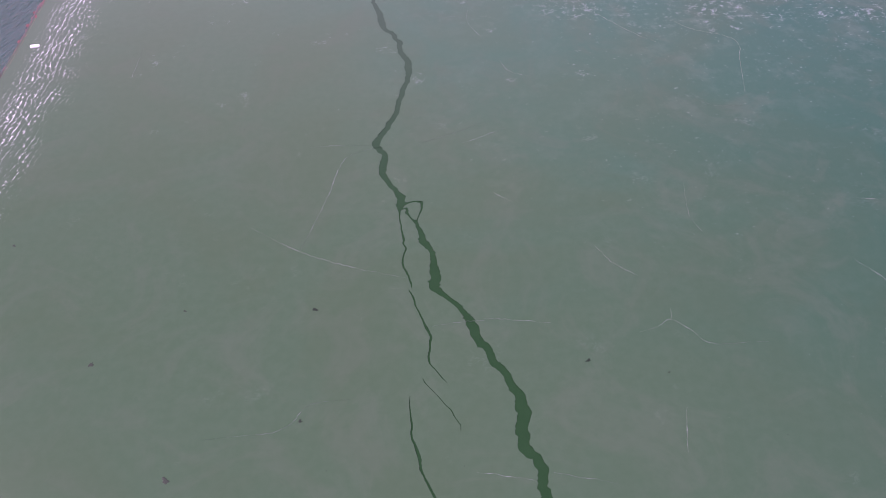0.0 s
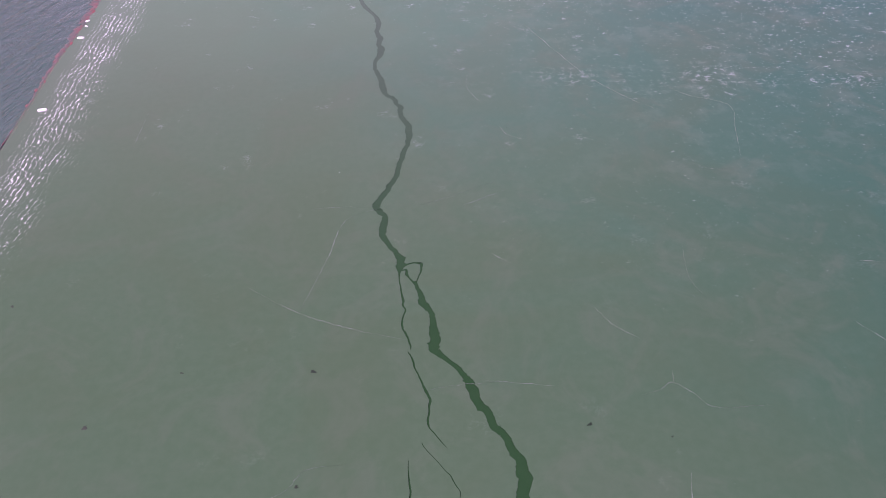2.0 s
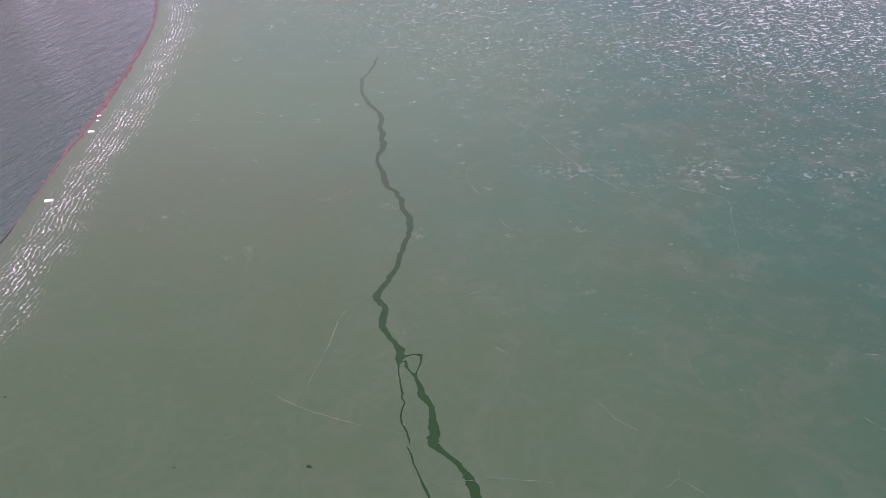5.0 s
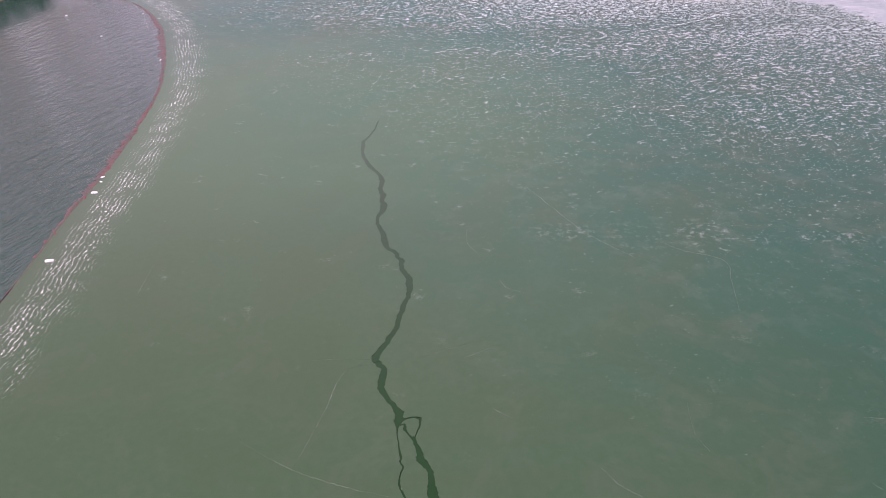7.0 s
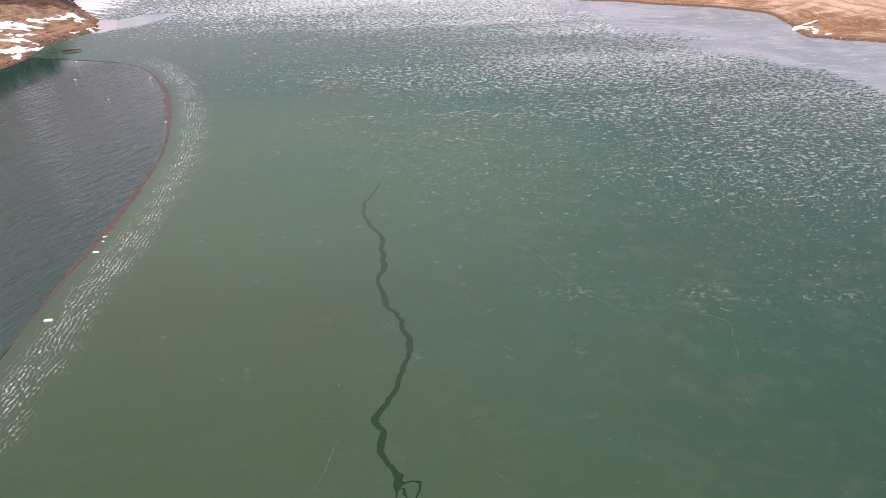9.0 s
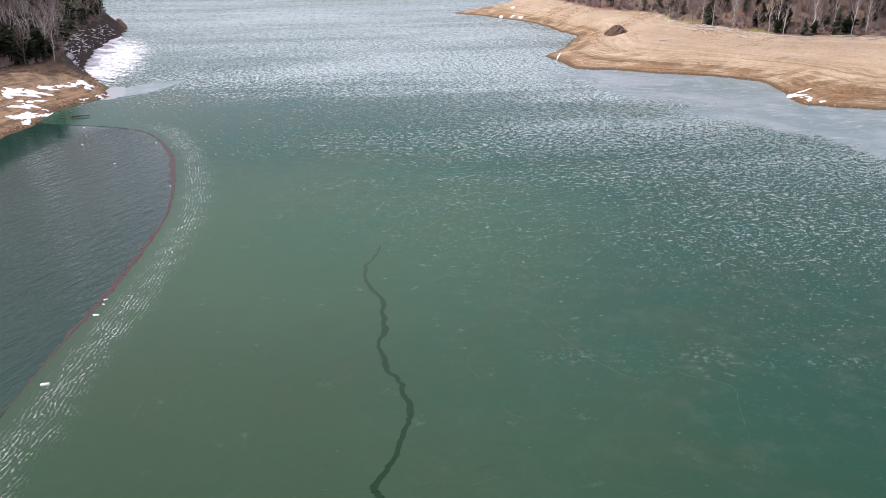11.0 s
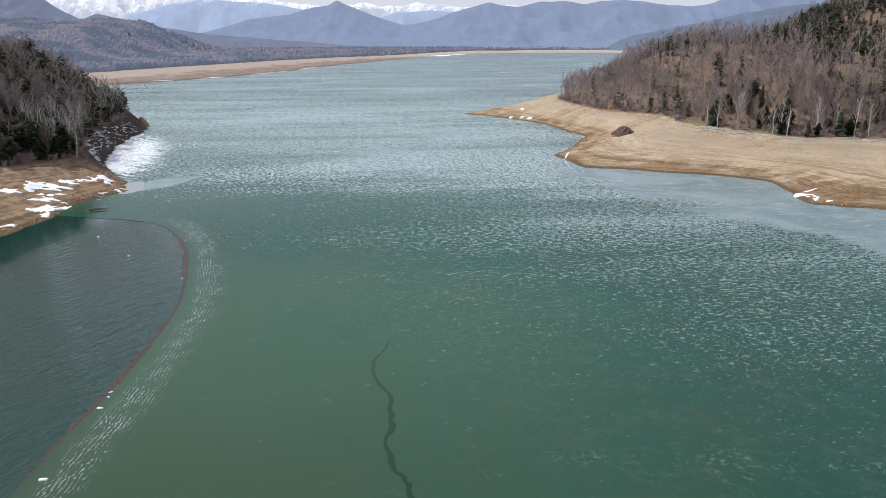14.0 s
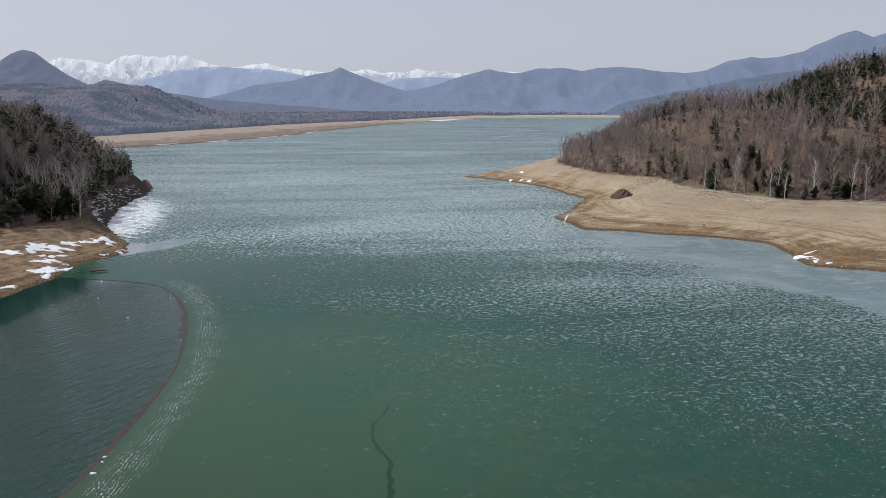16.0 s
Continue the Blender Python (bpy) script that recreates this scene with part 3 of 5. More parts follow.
CRACK_MIDDLE = [(-3.1, 63.8, 0.6), (-3.09, 62.99, 0.508), (-3.41, 61.86, 0.498), (-3.66, 60.47, 0.495),
               (-3.91, 59.12, 0.49), (-4.15, 57.8, 0.483), (-4.39, 56.51, 0.522), (-4.83, 55.25, 0.544), (-5.23, 54.44, 0.569),
               (-5.71, 53.48, 0.585), (-5.99, 52.53, 0.727), (-5.65, 51.89, 0.595), (-5.11, 51.25, 0.564), (-5.03, 50.49, 0.662),
               (-5.15, 49.74, 0.649), (-5.27, 48.85, 0.595), (-4.88, 47.89, 0.488), (-4.36, 47.02, 0.452), (-3.8, 46.23, 0.498),
               (-3.44, 45.53, 0.754), (-3.48, 44.85, 0.717), (-3.56, 44.32, 0.473), (-3.6, 43.92, 0.142)]
CRACK_SOUTH = [(-2.3, 43.0, 0.22), (-1.8, 41.6, 0.46), (-1.5, 40.4, 0.64), (-0.9, 39.5, 0.45), (-0.7, 38, 0.67), (-0.6, 36.5, 0.88), (-0.8, 35.6, 0.69), (0, 35, 0.43),
               (0.9, 34, 0.38), (1.6, 33.2, 0.51), (2, 32.2, 0.84), (2.4, 30.9, 0.66), (3.1, 29.9, 0.57), (3.5, 28.7, 0.65), (4.1, 28.3, 0.56), (4.5, 27.1, 0.64),
               (5.1, 26, 0.71), (5.2, 24.7, 0.94), (5, 23.5, 0.92), (5.1, 22.3, 0.84), (5.7, 21.7, 0.68), (6.1, 20.5, 0.75), (5.9, 19.8, 0.6), (6.2, 18.9, 0.74),
               (6.7, 17.2, 0.74), (6.7, 14.9, 0.65), (7.6, 11.9, 0.5), (8.5, 6, 0.4), (9, -4, 0.1)]
LOOP_OUT = [(-3.42, 44.58, 0.184), (-2.95, 44.97, 0.224), (-2.57, 45.1, 0.152), (-2.23, 45.16, 0.152), (-1.75, 45.08, 0.324), (-1.7, 44.33, 0.142),
            (-1.93, 43.67, 0.091), (-2.07, 43.02, 0.092), (-2.21, 42.51, 0.181)]
LOOP_IN = [(-3.37, 44.18, 0.088), (-3.04, 44.44, 0.167), (-2.98, 43.9, 0.271), (-2.69, 43.37, 0.167), (-2.44, 42.9, 0.122), (-2.16, 42.45, 0.159)]
SIDE_NORTH = [(-3.6, 44.05, 0.143), (-3.58, 43.39, 0.095), (-3.47, 42.42, 0.14), (-3.31, 41.46, 0.182), (-3.15, 40.71, 0.184), (-3.24, 40.34, 0.132),
              (-2.91, 39.78, 0.136), (-3.16, 39.01, 0.087), (-3.28, 38.31, 0.177), (-3.05, 37.66, 0.123), (-2.72, 36.97, 0.166),
              (-2.49, 36.12, 0.129), (-2.49, 35.79, 0.044)]
SIDE_MIDDLE = [(-2.66, 35.57, 0.042), (-2.61, 35.41, 0.119), (-2.35, 34.85, 0.163), (-2.17, 34.05, 0.121), (-1.7, 32.99, 0.155),
               (-1.24, 31.86, 0.172), (-0.99, 31.25, 0.163), (-1.08, 30.38, 0.121), (-1.16, 29.66, 0.141), (-1.12, 28.91, 0.113),
               (-0.77, 28.48, 0.08), (-0.3, 27.78, 0.063), (0.09, 27.32, 0.03)]
SIDE_FINE = [(-1.59, 27.72, 0.036), (-1.48, 27.45, 0.054), (-1.2, 27.04, 0.036), (-0.51, 26.23, 0.039), (0.05, 25.45, 0.041), (0.31, 25.23, 0.063),
             (0.6, 24.59, 0.05), (0.92, 24.09, 0.043), (0.94, 23.6, 0.03)]
SIDE_SOUTH = [(-2.48, 26.37, 0.031), (-2.5, 25.42, 0.083), (-2.33, 24.24, 0.12), (-2.36, 23.55, 0.11), (-2.01, 22.35, 0.157), (-1.72, 21.38, 0.247),
              (-1.79, 21.08, 0.176), (-1.57, 20.62, 0.128), (-1.36, 20.18, 0.127), (0.05, 17.4, 0.09), (0.35, 15.7, 0.024)]


def ribbon(points, n, jag, seed):
    """Both sides of a crack as one closed loop, with ragged edges."""
    c = arr(points)
    c = np.vstack([c[i] + (c[i + 1] - c[i]) * t for i in range(len(c) - 1) for t in np.linspace(0, 1, n, endpoint=False)] + [c[-1]])
    # the corners are worn a little
    c[1:-1] = (c[:-2] + 2 * c[1:-1] + c[2:]) / 4
    d = np.gradient(c[:, :2], axis=0)
    d /= np.linalg.norm(d, axis=1)[:, None] + 1e-9
    side = np.column_stack([-d[:, 1], d[:, 0]])
    rng = np.random.RandomState(seed)
    half = np.maximum(c[:, 2], 0.015) / 2
    def ragged():
        e = np.convolve(rng.uniform(-1, 1, len(c) + 4), np.ones(5) / 5, "valid") * 2.2 + 0.35 * rng.uniform(-1, 1, len(c))
        return half * (1 + jag * e) + 0.25 * half * (rng.rand(len(c)) > 0.96)
    l, r = ragged(), ragged()
    drift = (0.05 * np.convolve(rng.uniform(-1, 1, len(c) + 2), np.ones(3), "valid") * np.minimum(1, half / 0.2))[:, None] * side
    return np.vstack([c[:, :2] + drift + side * l[:, None], (c[:, :2] + drift - side * r[:, None])[::-1]])


CRACKS = [ribbon(CRACK_NORTH, 6, 0.20, 1), ribbon(CRACK_MIDDLE, 6, 0.16, 7), ribbon(CRACK_SOUTH, 7, 0.16, 2), ribbon(LOOP_OUT, 5, 0.3, 3), ribbon(LOOP_IN, 5, 0.3, 4),
          ribbon(SIDE_NORTH, 5, 0.35, 5),
          ribbon(SIDE_MIDDLE, 5, 0.35, 8), ribbon(SIDE_FINE, 5, 0.35, 9), ribbon(SIDE_SOUTH, 5, 0.35, 6)]


def build_ice():
    from mathutils.geometry import delaunay_2d_cdt
    pts, edges = [], []

    def loop(line, closed=True):
        base = len(pts)
        pts.extend(Vector((float(x), float(y))) for x, y in line)
        edges.extend((base + i, base + i + 1) for i in range(len(line) - 1))
        if closed:
            edges.append((base + len(line) - 1, base))

    loop([(-650, -450), (1000, -450), (1000, 3100), (-650, 3100)])
    loop(OPEN)
    for c in CRACKS:
        loop(c)
    d = np.gradient(edge, axis=0)
    d /= np.linalg.norm(d, axis=1)[:, None]
    out = np.column_stack([-d[:, 1], d[:, 0]])
    for off in (1.0, 2.2, 3.6, 5.2, 7.0, 9.0, 12.0, 18.0):
        pts.extend(Vector((float(x), float(y))) for x, y in edge[::2] + out[::2] * off)
    for x in np.arange(-40, 200, 20):
        pts.extend(Vector((float(x) + 3.1, float(y))) for y in np.arange(-100, 400, 20))
    co, _, faces, *_ = delaunay_2d_cdt(pts, edges, [], 0, 1e-5)
    v = np.array([(c[0], c[1]) for c in co])
    tri = np.array([f for f in faces if len(f) == 3])
    mid = v[tri].mean(1)
    gone = within(mid, OPEN)
    for c in CRACKS:
        gone |= within(mid, c)
    tri = tri[~gone]
    a, b, c = (v[tri[:, i]] for i in range(3))
    flip = (b[:, 0] - a[:, 0]) * (c[:, 1] - a[:, 1]) - (b[:, 1] - a[:, 1]) * (c[:, 0] - a[:, 0]) < 0
    tri[flip] = tri[flip][:, ::-1]
    # broken edges go down to the water
    count = {}
    for f in tri.tolist():
        for i in range(3):
            count[(f[i], f[(i + 1) % 3])] = 1
    rimmed = [e for e in count if (e[1], e[0]) not in count]
    low = {}
    verts = [(x, y, 0.0) for x, y in v]
    for e in rimmed:
        for i in e:
            if i not in low:
                low[i] = len(verts)
                verts.append((v[i][0], v[i][1], -0.09))
    faces = tri.tolist() + [(e[1], e[0], low[e[0]], low[e[1]]) for e in rimmed]
    me = mesh_of("ice", verts, faces, [ICE])
    r = np.clip(away(arr(verts)[:, :2], edge, False), 0, 40)
    me.attributes.new("rim", "FLOAT", "POINT").data.foreach_set("value", r.astype(np.float32))
    return tagged(new("ice", me), "grey-green lake ice with white flecks and a long crack", "ice", kind="structure")


build_ice()


# ---------------------------------------------------------------- distant hills and mountains
def hills(name, label, knots, y0, depth, material, gully, seed, fall=1.3, base=-5, jag=0.035):
    """A range: a ridge of the given heights along x, with gullied flanks to the south and a plain back."""
    k = arr(knots)
    x = np.arange(k[0, 0], k[-1, 0] + 1, max((k[-1, 0] - k[0, 0]) / 420, 5))
    ridge = np.interp(x, k[:, 0], k[:, 1])
    kernel = np.array([1, 2, 1]) / 4
    ridge[1:-1] = np.convolve(ridge, kernel, "valid")
    ridge *= 1 + jag * np.array([noise.fractal((a / gully, 0.0, seed + 9), 0.8, 2.1, 4) for a in x])
    rows = np.concatenate([np.linspace(-1, 0, 22), [0.4, 1.0]])
    gx, gv = np.meshgrid(x, rows)
    gr = np.broadcast_to(ridge, gx.shape)
    shape = np.where(gv <= 0, np.power(np.clip(1 + gv, 0, 1), fall), 1 - gv)
    gyy = y0 + gv * depth
    n = np.array([noise.fractal((a / gully, b / gully, seed), 1.0, 2.0, 5) for a, b in zip(gx.ravel(), gyy.ravel())]).reshape(gx.shape)
    spur = np.abs(n) * 2.4
    gz = base + (gr - base) * shape * (1 - 0.42 * spur * np.sin(np.pi * np.clip(1 + gv, 0, 1)) ** 0.8)
    gz += (gr - base) * 0.03 * n * (gv > -0.2) * step(gv, -0.3, 0.0)
    me = mesh_of(name, np.column_stack([gx.ravel(), gyy.ravel(), gz.ravel()]), grid_faces(gx.shape[1], gx.shape[0]), [material], soft=True)
    return tagged(new(name, me), label, "mountains", kind="structure")


# haze of the air, put into the hill materials as emission
AIR_HAZE = (0.46, 0.53, 0.77)
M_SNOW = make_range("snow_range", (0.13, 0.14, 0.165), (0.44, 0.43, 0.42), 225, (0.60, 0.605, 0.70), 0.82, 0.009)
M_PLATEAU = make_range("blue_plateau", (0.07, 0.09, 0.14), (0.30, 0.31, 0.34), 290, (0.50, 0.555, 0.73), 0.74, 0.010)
M_BLUE = make_range("blue_hills", (0.050, 0.058, 0.078), None, 0, AIR_HAZE, 0.50, 0.010)
M_CONE = make_range("near_hills", (0.055, 0.052, 0.062), None, 0, AIR_HAZE, 0.345, 0.012)
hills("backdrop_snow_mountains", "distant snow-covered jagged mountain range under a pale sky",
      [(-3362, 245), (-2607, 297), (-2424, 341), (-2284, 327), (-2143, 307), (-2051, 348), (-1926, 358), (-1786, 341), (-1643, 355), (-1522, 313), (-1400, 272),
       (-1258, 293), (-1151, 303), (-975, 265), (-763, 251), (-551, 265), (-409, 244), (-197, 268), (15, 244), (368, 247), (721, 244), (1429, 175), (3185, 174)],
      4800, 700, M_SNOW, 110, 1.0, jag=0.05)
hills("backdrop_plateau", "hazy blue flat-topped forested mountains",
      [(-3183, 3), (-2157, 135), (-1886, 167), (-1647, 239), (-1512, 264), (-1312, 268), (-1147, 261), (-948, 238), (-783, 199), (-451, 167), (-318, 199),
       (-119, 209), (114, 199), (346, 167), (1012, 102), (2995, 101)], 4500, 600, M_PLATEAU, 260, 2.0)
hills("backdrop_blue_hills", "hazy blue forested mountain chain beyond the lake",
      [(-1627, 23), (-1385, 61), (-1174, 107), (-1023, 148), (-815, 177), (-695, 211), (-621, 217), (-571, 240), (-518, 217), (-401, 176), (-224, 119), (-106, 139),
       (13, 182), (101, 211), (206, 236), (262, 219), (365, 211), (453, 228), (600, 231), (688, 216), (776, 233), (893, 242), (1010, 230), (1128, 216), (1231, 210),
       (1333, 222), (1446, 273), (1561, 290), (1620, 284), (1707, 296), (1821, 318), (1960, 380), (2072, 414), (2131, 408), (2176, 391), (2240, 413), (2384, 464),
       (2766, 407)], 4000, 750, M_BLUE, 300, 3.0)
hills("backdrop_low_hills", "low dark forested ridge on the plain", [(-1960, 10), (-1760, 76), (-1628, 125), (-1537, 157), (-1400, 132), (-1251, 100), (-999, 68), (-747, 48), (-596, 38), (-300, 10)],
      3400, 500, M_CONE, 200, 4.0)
M_RIDGE = make_range("green_ridge", (0.042, 0.050, 0.055), None, 0, AIR_HAZE, 0.34, 0.02)
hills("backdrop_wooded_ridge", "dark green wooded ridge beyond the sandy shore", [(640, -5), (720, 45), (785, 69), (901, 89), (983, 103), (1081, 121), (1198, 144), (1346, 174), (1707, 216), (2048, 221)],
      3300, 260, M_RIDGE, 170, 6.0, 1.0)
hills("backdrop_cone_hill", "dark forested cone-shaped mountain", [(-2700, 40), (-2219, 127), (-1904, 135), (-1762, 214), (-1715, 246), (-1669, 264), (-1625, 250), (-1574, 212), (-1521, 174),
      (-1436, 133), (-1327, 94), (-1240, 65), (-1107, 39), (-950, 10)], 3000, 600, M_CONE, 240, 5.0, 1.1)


# ---------------------------------------------------------------- trees
class Sticks:
    """Tapered sticks and tubes gathered into one mesh."""

    def __init__(self):
        self.v, self.f = [], []

    def tube(self, path, radii, sides=5):
        base = len(self.v)
        for i, (p, r) in enumerate(zip(path, radii)):
            d = (path[min(i + 1, len(path) - 1)] - path[max(i - 1, 0)]).normalized()
            a = d.orthogonal().normalized()
            b = d.cross(a)
            self.v += [tuple(p + (a * math.cos(w) + b * math.sin(w)) * r) for w in (2 * math.pi * k / sides for k in range(sides))]
        for i in range(len(path) - 1):
            for k in range(sides):
                q = base + i * sides
                self.f.append((q + k, q + (k + 1) % sides, q + sides + (k + 1) % sides, q + sides + k))

    def spike(self, a, b, r):
        d = (b - a).normalized()
        u = d.orthogonal().normalized() * r
        w = d.cross(u)
        base = len(self.v)
        self.v += [tuple(a + u), tuple(a - u * 0.5 + w * 0.87), tuple(a - u * 0.5 - w * 0.87), tuple(b)]
        self.f += [(base, base + 1, base + 3), (base + 1, base + 2, base + 3), (base + 2, base, base + 3)]

    def bough(self, a, b, wide, thick):
        """A drooping flat bough with a keel."""
        d = b - a
        s = Vector((-d.y, d.x, 0)).normalized() * wide
        m = a + d * 0.55
        base = len(self.v)
        self.v += [tuple(a + Vector((0, 0, thick))), tuple(m + s - Vector((0, 0, thick * 0.8))), tuple(b), tuple(m - s - Vector((0, 0, thick * 0.8))), tuple(m + Vector((0, 0, thick)))]
        self.f += [(base, base + 4, base + 1), (base + 1, base + 4, base + 2), (base + 2, base + 4, base + 3), (base + 3, base + 4, base)]


def bare_tree(seed, tall, spread, limbs, twigs, upright=0.8, thick=0.16, twig_r=0.035):
    """A leafless tree: trunk with limbs, and a crown of fine twigs. Returns the two stick sets."""
    rng = random.Random(seed)
    wood, crown = Sticks(), Sticks()
    lean = Vector((rng.uniform(-0.08, 0.08), rng.uniform(-0.08, 0.08), 1))
    spine = [Vector((0, 0, -0.4))]
    for i in range(1, 6):
        spine.append(Vector((lean.x * tall * i / 5 + rng.uniform(-1, 1) * 0.02 * tall, lean.y * tall * i / 5 + rng.uniform(-1, 1) * 0.02 * tall, tall * 0.92 * i / 5)))
    wood.tube(spine, [thick * (1 - 0.17 * i) for i in range(6)], 5)
    ends = []
    for i in range(limbs):
        h = 0.20 + 0.76 * (i + rng.random()) / limbs
        j = min(int(h * 5), 4)
        a = spine[j].lerp(spine[j + 1], h * 5 - j)
        w = i * 2.4 + rng.uniform(-0.5, 0.5)
        reach = spread * (1.15 - 0.75 * h) * rng.uniform(0.7, 1.2)
        b = a + Vector((math.cos(w) * reach, math.sin(w) * reach, reach * upright * rng.uniform(0.7, 1.4)))
        m = a.lerp(b, 0.5) + Vector((0, 0, -0.08 * reach))
        wood.tube([a, m, b], [thick * 0.36, thick * 0.22, thick * 0.08], 3)
        ends.append((a, m, b))
    for i in range(twigs):
        a, m, b = ends[i % limbs]
        t = rng.random()
        p = a.lerp(m, t * 2) if t < 0.5 else m.lerp(b, t * 2 - 1)
        d = (b - a).normalized() + Vector((rng.uniform(-1, 1), rng.uniform(-1, 1), rng.uniform(-0.2, 1.4))) * 0.8
        crown.spike(p, p + d.normalized() * rng.uniform(0.07, 0.17) * tall * (1.1 - 0.4 * t), twig_r * rng.uniform(0.7, 1.3))
    return wood, crown


def conifer(seed, tall, wide, whorls, per, dome=0.0):
    """A conifer with layered boughs: pointed, or round-topped where dome is near 1."""
    rng = random.Random(seed)
    wood, crown = Sticks(), Sticks()
    wood.tube([Vector((0, 0, -0.4)), Vector((0, 0, tall * 0.5)), Vector((0, 0, tall * 0.97))], [tall * 0.016, tall * 0.010, 0.02], 5)
    swell = [rng.uniform(0.6, 1.2) for _ in range(9)]
    for i in range(whorls):
        h = 0.10 + 0.88 * i / (whorls - 1)
        s = h * 7.99
        lobe = swell[int(s)] * (1 - s % 1) + swell[int(s) + 1] * (s % 1)
        cone, ball = (1.04 - h) ** 0.72, math.sqrt(max(0.04, 1 - (h - 0.5) ** 2 * 3.7))
        reach = wide * (cone * (1 - dome) + ball * dome) * lobe * rng.uniform(0.75, 1.15) + 0.2
        for j in range(per if h < 0.8 else max(4, per - 2)):
            w = 2 * math.pi * (j + rng.uniform(-0.35, 0.35)) / per + i * 0.7
            r = reach * rng.uniform(0.45, 1.2)
            a = Vector((0, 0, h * tall + rng.uniform(-0.05, 0.05) * tall))
            rise = (0.25 * dome - 0.30 * (1 - dome)) * r + rng.uniform(-0.7, 0.5)
            crown.bough(a, a + Vector((math.cos(w) * r, math.sin(w) * r, rise)), r * (3.0 / per) + 0.10, 0.10 + 0.06 * r)
    if dome < 0.5:
        crown.spike(Vector((0, 0, tall * 0.94)), Vector((0, 0, tall * 1.02)), 0.12)
    return wood, crown


def thing_tree(kind, sticks, bark, leaf):
    wood, crown = sticks
    tree = new(kind, None)
    part("trunk", mesh_of("trunk", wood.v, wood.f, [bark]), tree)
    part("crown", mesh_of("crown", crown.v, crown.f, [leaf]), tree)
    return tree


def turned(x, y, z, scale, spin, tilt=0.0):
    return Matrix.Translation((x, y, z)) @ Euler((tilt, tilt * 0.6, spin)).to_matrix().to_4x4() @ Matrix.Scale(scale, 4)


rng = random.Random(11)
BARE = [bare_tree(20 + i, 12.5 + i % 3, 2.7 + 0.4 * (i % 2), 18, 640, 1.7, 0.14, 0.022) for i in range(6)]
BARE_FAR = [bare_tree(60 + i, 12.5 + i % 3, 3.3, 6, 104, 1.6, 0.15, 0.066) for i in range(6)]
BIRCHES = [bare_tree(40 + i, 14 + i % 2, 2.4, 13, 260, 1.8, 0.20, 0.026) for i in range(4)]
FIRS = [conifer(80, 12, 3.3, 36, 9), conifer(81, 10.5, 3.4, 32, 9, 0.4), conifer(82, 13, 3.2, 36, 9, 0.15), conifer(83, 8.5, 3.7, 30, 10, 1.0), conifer(84, 9.5, 3.5, 30, 10, 0.85)]
FIRS_FAR = [conifer(90, 11.5, 3.0, 11, 6, 0.1), conifer(91, 10, 3.2, 10, 6, 0.5), conifer(92, 12.5, 3.0, 11, 6, 0.25), conifer(93, 8.5, 3.6, 8, 7, 1.0), conifer(94, 9, 3.5, 8, 7, 0.8)]


def sites():
    """Where the trees of both shores stand: x, y, kind, size, distance from the wood's edge."""
    out = []
    for x0, x1, y0, y1, loop, cell in ((60, 470, 262, 840, WOOD_E, 4.4), (-330, -118, 205, 480, WOOD_W, 3.5)):
        gx, gy = np.meshgrid(np.arange(x0, x1, cell), np.arange(y0, y1, cell))
        p = np.column_stack([gx.ravel(), gy.ravel()])
        p += np.array([(rng.uniform(-0.5, 0.5) * cell, rng.uniform(-0.5, 0.5) * cell) for _ in p])
        u = away(p, loop)
        ok = within(p, loop)
        clump = wobble(p, 70, 9.0) + 0.5 * wobble(p, 20, 10.0)
        z, _ = land(p[:, 0], p[:, 1])
        west = x0 < 0
        for (x, y), d, good, c, h in zip(p, u, ok, clump, z):
            if not good or d < 0.6:
                continue
            far = math.hypot(x, y)
            # the back of the east hill is never in sight
            if not west and (d > 240 or rng.random() < (0.10 if far < 400 else 0.20)):
                continue
            if west and (d > 60 or x < -0.72 * y or (d > 25 and rng.random() < 0.25)):
                continue
            if not west and x > 0.66 * y + 12:
                continue
            r = rng.random()
            firs = (0.72 if x > 185 and d > 80 else 0.28 if x > 165 else 0.13) + 0.22 * (c > 0.25) + (0.46 if west else 0) + (0.06 if d < 26 and 110 < x < 190 else 0) - (0.12 if x < 108 else 0)
            kind = "fir" if r < firs else "birch" if r > 0.93 - (0.30 if d < 18 else 0) - (0.25 if 0 < x < 106 else 0) + (0.05 if west else 0) else "bare"
            if rng.random() < 0.10:
                continue
            size = rng.uniform(0.62, 1.12)
            if west:
                size *= 0.90 if y < 290 else 1.1
                if kind == "fir" and d < 1.2:
                    kind = "bare"
            if kind == "fir":
                size *= rng.uniform(0.6, 1.1) + (0.22 if west else 0.0)
            out.append((far, x, y, h, kind, size, d))
    return sorted(out)


class Joined:
    """Many copies of meshes gathered into one."""

    def __init__(self):
        self.v, self.f, self.s, self.n = [], [], [], 0

    def add(self, sticks, m, slot):
        v = arr(sticks.v)
        r = np.array(m)
        self.v.append(v @ r[:3, :3].T + r[:3, 3])
        self.f += [tuple(i + self.n for i in f) for f in sticks.f]
        self.s += [slot] * len(sticks.f)
        self.n += len(v)

    def make(self, name, materials, label, category):
        me = mesh_of(name, np.vstack(self.v), self.f, materials, self.s)
        return tagged(new(name, me), label, category, kind="stuff")


